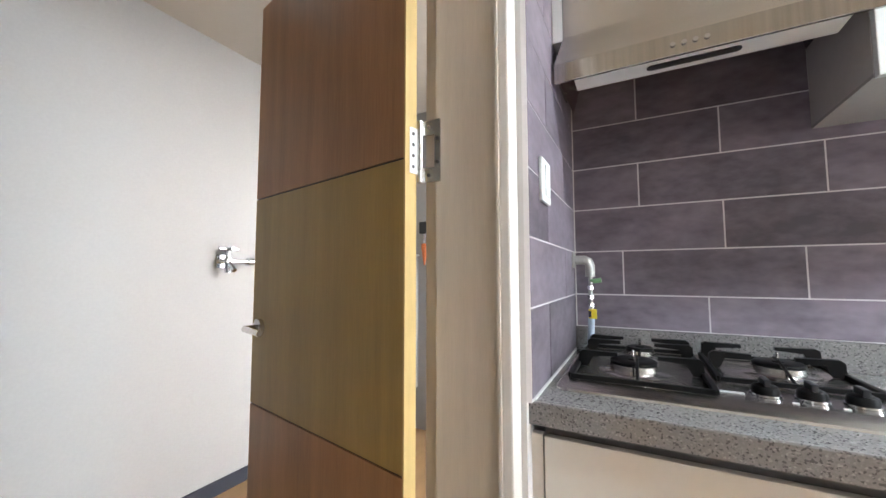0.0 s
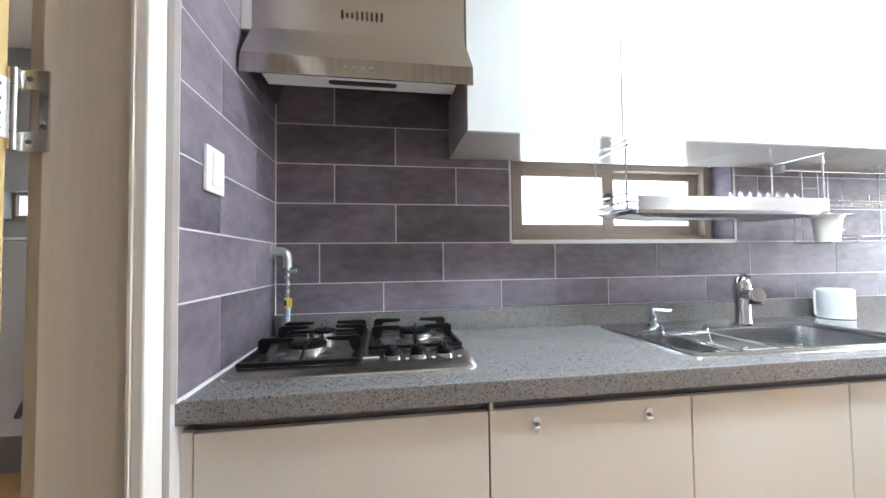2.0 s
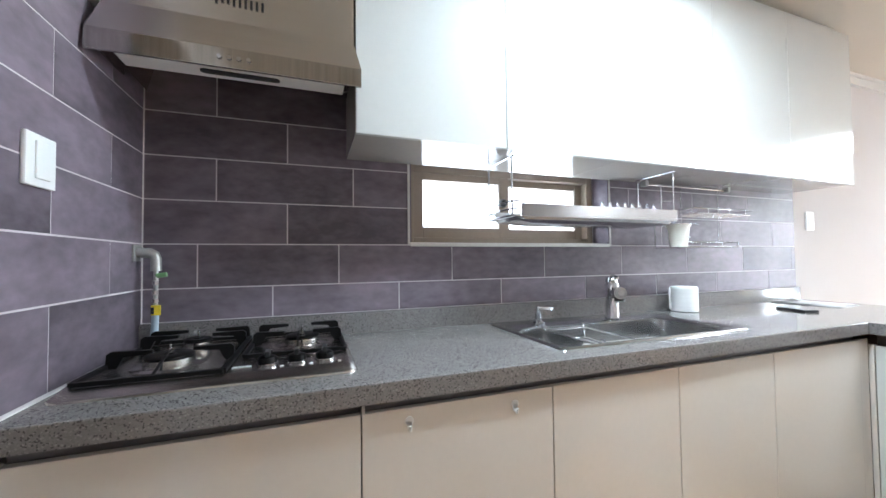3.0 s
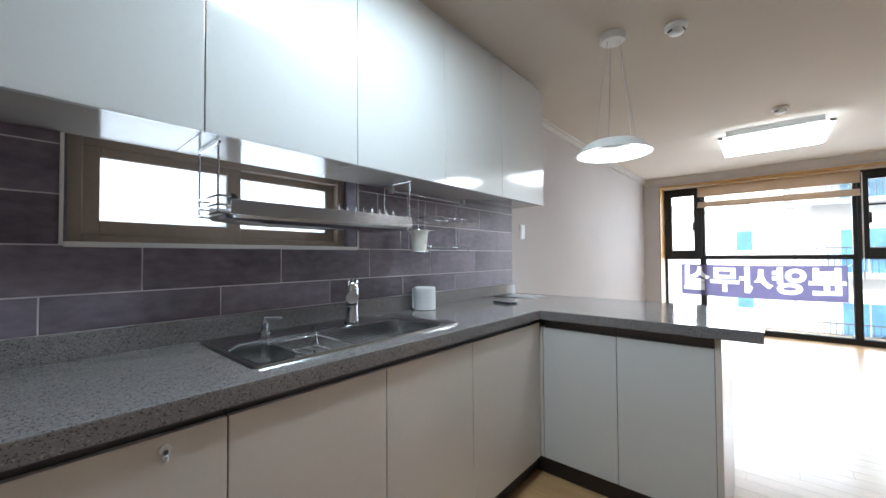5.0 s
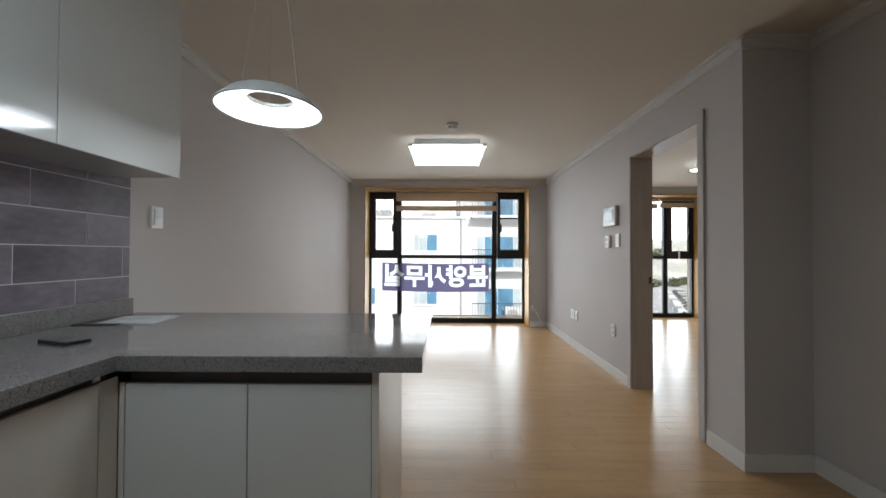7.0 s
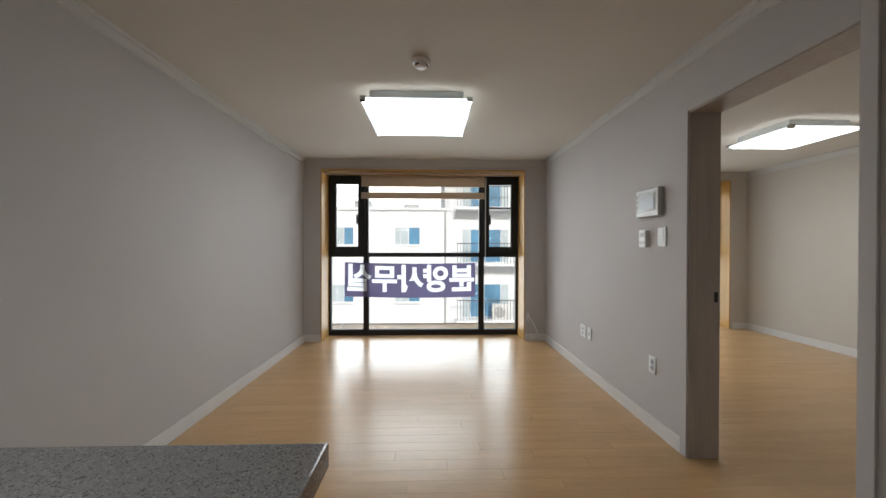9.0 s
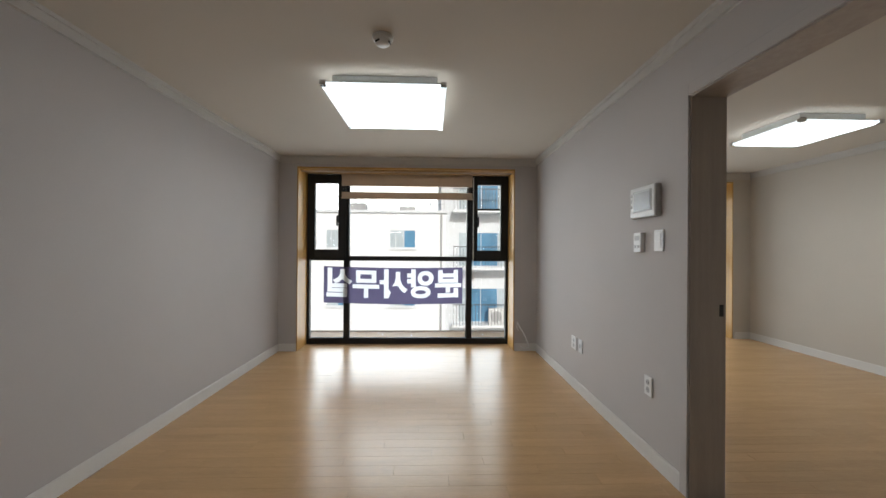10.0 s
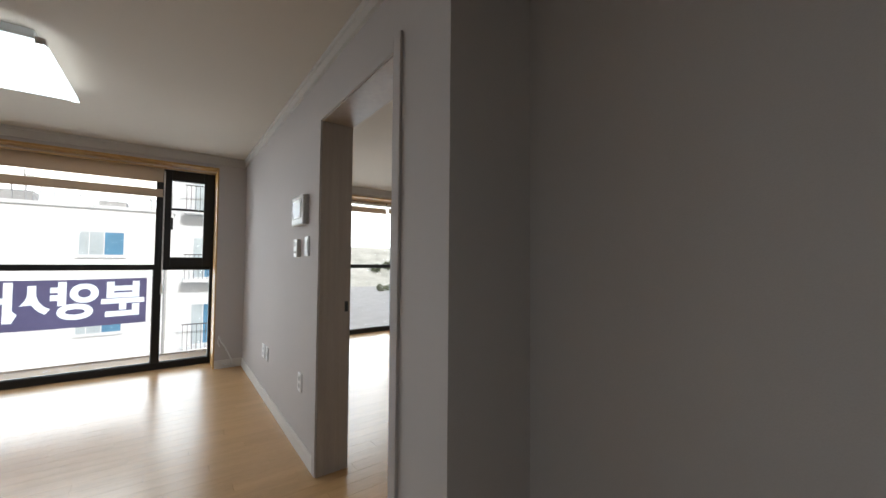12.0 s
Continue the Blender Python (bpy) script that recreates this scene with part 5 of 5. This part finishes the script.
for y, h in ((1.5, 0.5), (-1.0, 0.35), (6.5, 0.8)):
    box("roof_plant", BX + 1.5, BX + 2.3, y, y + 0.8, 3.07, 3.07 + h, GREYPLASTIC, house)
for y, h in ((1.6, 1.2), (1.9, 0.8), (-1.8, 0.6), (3.4, 1.4)):
    bm = bmesh.new()
    add_rod(bm, (BX + 1.2, y, 3.07), (BX + 1.2, y + 0.05, 3.07 + h), 0.02, 6)
    add_rod(bm, (BX + 1.2, y - 0.25, 3.07 + h * 0.8), (BX + 1.2, y + 0.3, 3.07 + h * 0.85), 0.012, 6)
    add_rod(bm, (BX + 1.2, y - 0.35, 3.07), (BX + 1.2, y, 3.07 + h * 0.7), 0.012, 6)
    part("mast", bm, GREYPLASTIC, house)
bm = bmesh.new()
add_rod(bm, (BX - 0.05, -2.3, GZ), (BX - 0.05, -2.3, 2.9), 0.05, 10)
part("downpipe", bm, GREYPLASTIC, house)
box("ledge", BX - 0.9, BX, -2.4, 3.6, -2.85, -2.65, GREYPLASTIC, house, 0.0, "grey entrance ledge")
tower = thing("apartment_building", "taller pale apartment building with balconies", "building")
TX = 20.9
box("wall", TX, TX + 9, -9.9, -2.3, GZ, 14, FACADE2, tower)
for z in (6.75, 4.02, 1.29, -1.44, -4.17):
    facade_window(tower, TX, -4.33, z, 2.35, 1.70, ((0.15, 0), (0.34, 1), (0.28, 1), (0.16, 0)))
    facade_window(tower, TX, -8.2, z, 2.0, 1.70, ((0.25, 0), (0.35, 1), (0.3, 0)))
    b = box("balcony", TX - 0.75, TX, -8.5, -2.85, z - 0.98, z - 0.86, FACADE, tower)
    for i in range(38):
        y = -8.45 + i * 0.150
        box("baluster", TX - 0.74, TX - 0.72, y, y + 0.018, z - 0.86, z + 0.09, RAIL, b)
    box("handrail", TX - 0.75, TX - 0.71, -8.5, -2.85, z + 0.09, z + 0.13, RAIL, b)
ac = thing("air_conditioner", "white outdoor air conditioner unit on a balcony", "air conditioner")
box("housing", TX - 0.70, TX - 0.35, -5.45, -4.58, -2.298, -1.52, PLASTIC, ac, 0.02)
bm = bmesh.new()
add_rod(bm, (TX - 0.712, -4.93, -1.90), (TX - 0.70, -4.93, -1.90), 0.27, 28)
part("fan_grille", bm, GREYPLASTIC, ac, "round grey fan grille")
low = thing("low_roof", "grey flat roof of a low annex", "building")
box("wall", 15.5, 18.6, -1.5, 6.5, GZ, -4.2, FACADE2, low)
box("roof", 15.3, 18.8, -1.7, 6.7, -4.2, -4.0, ASPHALT, low)
hill = structure(part("backdrop_hill", frustum((118, 188, -160, -36), (150, 172, -150, -50), GZ, 7), HILL), "hazy dry hillside in the distance", "hill")


def shrub(x, y, z, r, seed):
    rnd = random.Random(seed)
    s = thing("shrub", "dull green roadside shrub", "shrub", "roadside shrubs")
    bm = bmesh.new()
    for _ in range(220):
        d = Vector((rnd.gauss(0, 1), rnd.gauss(0, 1), rnd.gauss(0, 0.7))).normalized() * r * rnd.uniform(0.5, 1.05)
        c = Vector((x, y, z + r * 0.7)) + d
        n = Vector((rnd.uniform(-1, 1), rnd.uniform(-1, 1), rnd.uniform(-1, 1))).normalized()
        t = n.orthogonal().normalized() * r * 0.16
        b = n.cross(t)
        bm.faces.new([bm.verts.new(c + t), bm.verts.new(c + b), bm.verts.new(c - t), bm.verts.new(c - b)])
    part("crown", bm, LEAF, s)
    bm = bmesh.new()
    add_rod(bm, (x, y, z), (x, y, z + r), r * 0.06, 8)
    part("stem", bm, RAIL, s)


for i, (x, y, r) in enumerate(((100, -57, 2.4), (103, -60, 2.0), (101, -63, 2.6), (105, -66, 2.2), (99, -54, 1.9), (107, -69, 2.6), (110, -72, 2.2), (98, -51, 2.3), (130, -70, 3.6), (134, -78, 4.0), (128, -64, 3.2))):
    shrub(x, y, GZ if x < 120 else GZ + (x - 118) * 0.45, r * 0.6, i)


def parked_car(x, y, turn, mat):
    c = thing("parked_car", "small pale car parked along the kerb", "car", "parked cars")
    box("body", -2.1, 2.1, -0.85, 0.85, 0.35, 0.85, mat, c, 0.12)
    cab = part("cabin", frustum((-1.4, 1.2, -0.78, 0.78), (-0.9, 0.6, -0.62, 0.62), 0.85, 1.42), SCREEN, c, "dark glazed cabin")
    box("roof", -0.88, 0.58, -0.60, 0.60, 1.42, 1.46, mat, c, 0.01)
    for wx in (-1.3, 1.3):
        for wy in (-0.86, 0.86):
            bm = bmesh.new()
            add_rod(bm, (wx, wy - 0.09, 0.32), (wx, wy + 0.09, 0.32), 0.32, 18)
            w = part("wheel", bm, BLACK, c)
            bm = bmesh.new()
            add_rod(bm, (wx, wy - 0.095, 0.32), (wx, wy + 0.095, 0.32), 0.18, 14)
            part("rim", bm, GREYPLASTIC, w)
    c.matrix_basis = pose(x, y, GZ, 0, 0, turn)


for i in range(9):
    parked_car(54 + i * 3.1, -37.0 - i * 1.65, 58, (FACADE, GREYPLASTIC, PLASTIC)[i % 3])

structure(box("backdrop_sky", 190, 191, -190, 190, GZ, 120, SKYGLOW), "bright white overcast sky", "sky")

# ---- pieces: wall tiles ----
unit = bpy.data.meshes.new("tile")
bmu = add_box(bmesh.new(), -0.5, 0.5, -0.5, 0.5, -0.5, 0.5)
bmu.to_mesh(unit)
bmu.free()
unit.materials.append(TILE)
plank_mesh = unit.copy()
plank_mesh.materials.clear()
plank_mesh.materials.append(FLOOR)


def piece(name, mesh, parent, x0, x1, y0, y1, z0, z1):
    ob = new(name, mesh)
    ob.parent = parent
    ob.location = ((x0 + x1) / 2, (y0 + y1) / 2, (z0 + z1) / 2)
    ob.scale = (x1 - x0, y1 - y0, z1 - z0)
    return ob


TJ = 0.0021
ROWS = [(0.956, 1.062, 0.371), (1.062, 1.204, 0.148), (1.204, 1.346, 0.417), (1.346, 1.487, 0.200), (1.487, 1.629, 0.417), (1.629, 1.771, 0.200), (1.771, 1.9125, 0.417)]
for z0, z1, off in ROWS:
    top = z1
    cuts = [0.0] + [off - 0.4425 + 0.4425 * k for k in range(0, 10)] + [3.286]
    cuts = sorted({c for c in cuts if 0.0 <= c <= 3.286})
    if z0 > 1.55:
        cuts = [c for c in cuts if c < 0.62] + [0.62]
    for a, b in zip(cuts, cuts[1:]):
        if b - a < 0.02:
            continue
        spans = [(a, b, z0, z1)]
        if z1 > WZ0 and z0 < WZ1:
            spans = []
            if a < WX0:
                spans.append((a, min(b, WX0 - 0.007), z0, z1))
            if b > WX1:
                spans.append((max(a, WX1 + 0.009), b, z0, z1))
            lo, hi = max(a, WX0), min(b, WX1)
            if hi > lo and z0 < WZ0 - 0.02:
                spans.append((lo, hi, z0, WZ0 - 0.014))
        for xa, xb, za, zb in spans:
            if xb - xa > 0.008 and zb - za > 0.006:
                piece("tile", unit, wall_north, xa + TJ, xb - TJ, 0.0, 0.0045, za + TJ, zb - TJ)
for k, (z0, z1, off) in enumerate([(0.886, 1.062, 1)] + [(r[0], r[1], 0) for r in ROWS[1:6]] + [(1.771 + 0.1415 * i, min(1.9125 + 0.1415 * i, CZ - 0.012), 0) for i in range(5)]):
    cuts = [-0.600, -0.425, 0.0] if k % 2 == 0 else [-0.600, -0.19, 0.0]
    for a, b in zip(cuts, cuts[1:]):
        if z1 - z0 > 0.01:
            piece("tile", unit, wall_west, -0.0045, 0.0, a + TJ, b - TJ, z0 + TJ, z1 - TJ)

# ---- pieces: floor planks across the room ----
PWID, PLEN, GAP = 0.0955, 0.82, 0.0005
rest = bmesh.new()
count = 0
i = 0
x0 = -0.185
while x0 < 8.5:
    x1 = min(x0 + PWID, 8.5)
    y = 0.0 + (i * 0.37 % 1.0) * PLEN
    while y > YB:
        ya, yb = max(y - PLEN, YB), min(y, 0.0)
        y -= PLEN
        if yb - ya < 0.02:
            continue
        near = 3.3 < x0 < 6.2 and yb < 0.01 and ya > -3.9 and count < 298
        if near:
            piece("plank", plank_mesh, floor, x0 + GAP, x1 - GAP, ya + GAP, yb - GAP, -0.006, 0.0)
            count += 1
        else:
            add_box(rest, x0 + GAP, x1 - GAP, ya + GAP, yb - GAP, -0.006, 0.0)
    x0 += PWID
    i += 1
fr = part("plank_field", rest, FLOOR, floor)
tagged(fr, "maple laminate planks", kind="stuff")
structure(box("floor_utility", -1.77, -0.186, -1.75, 1.05, -0.006, 0.0, FLOOR), "plain brown utility room floor", "floor")
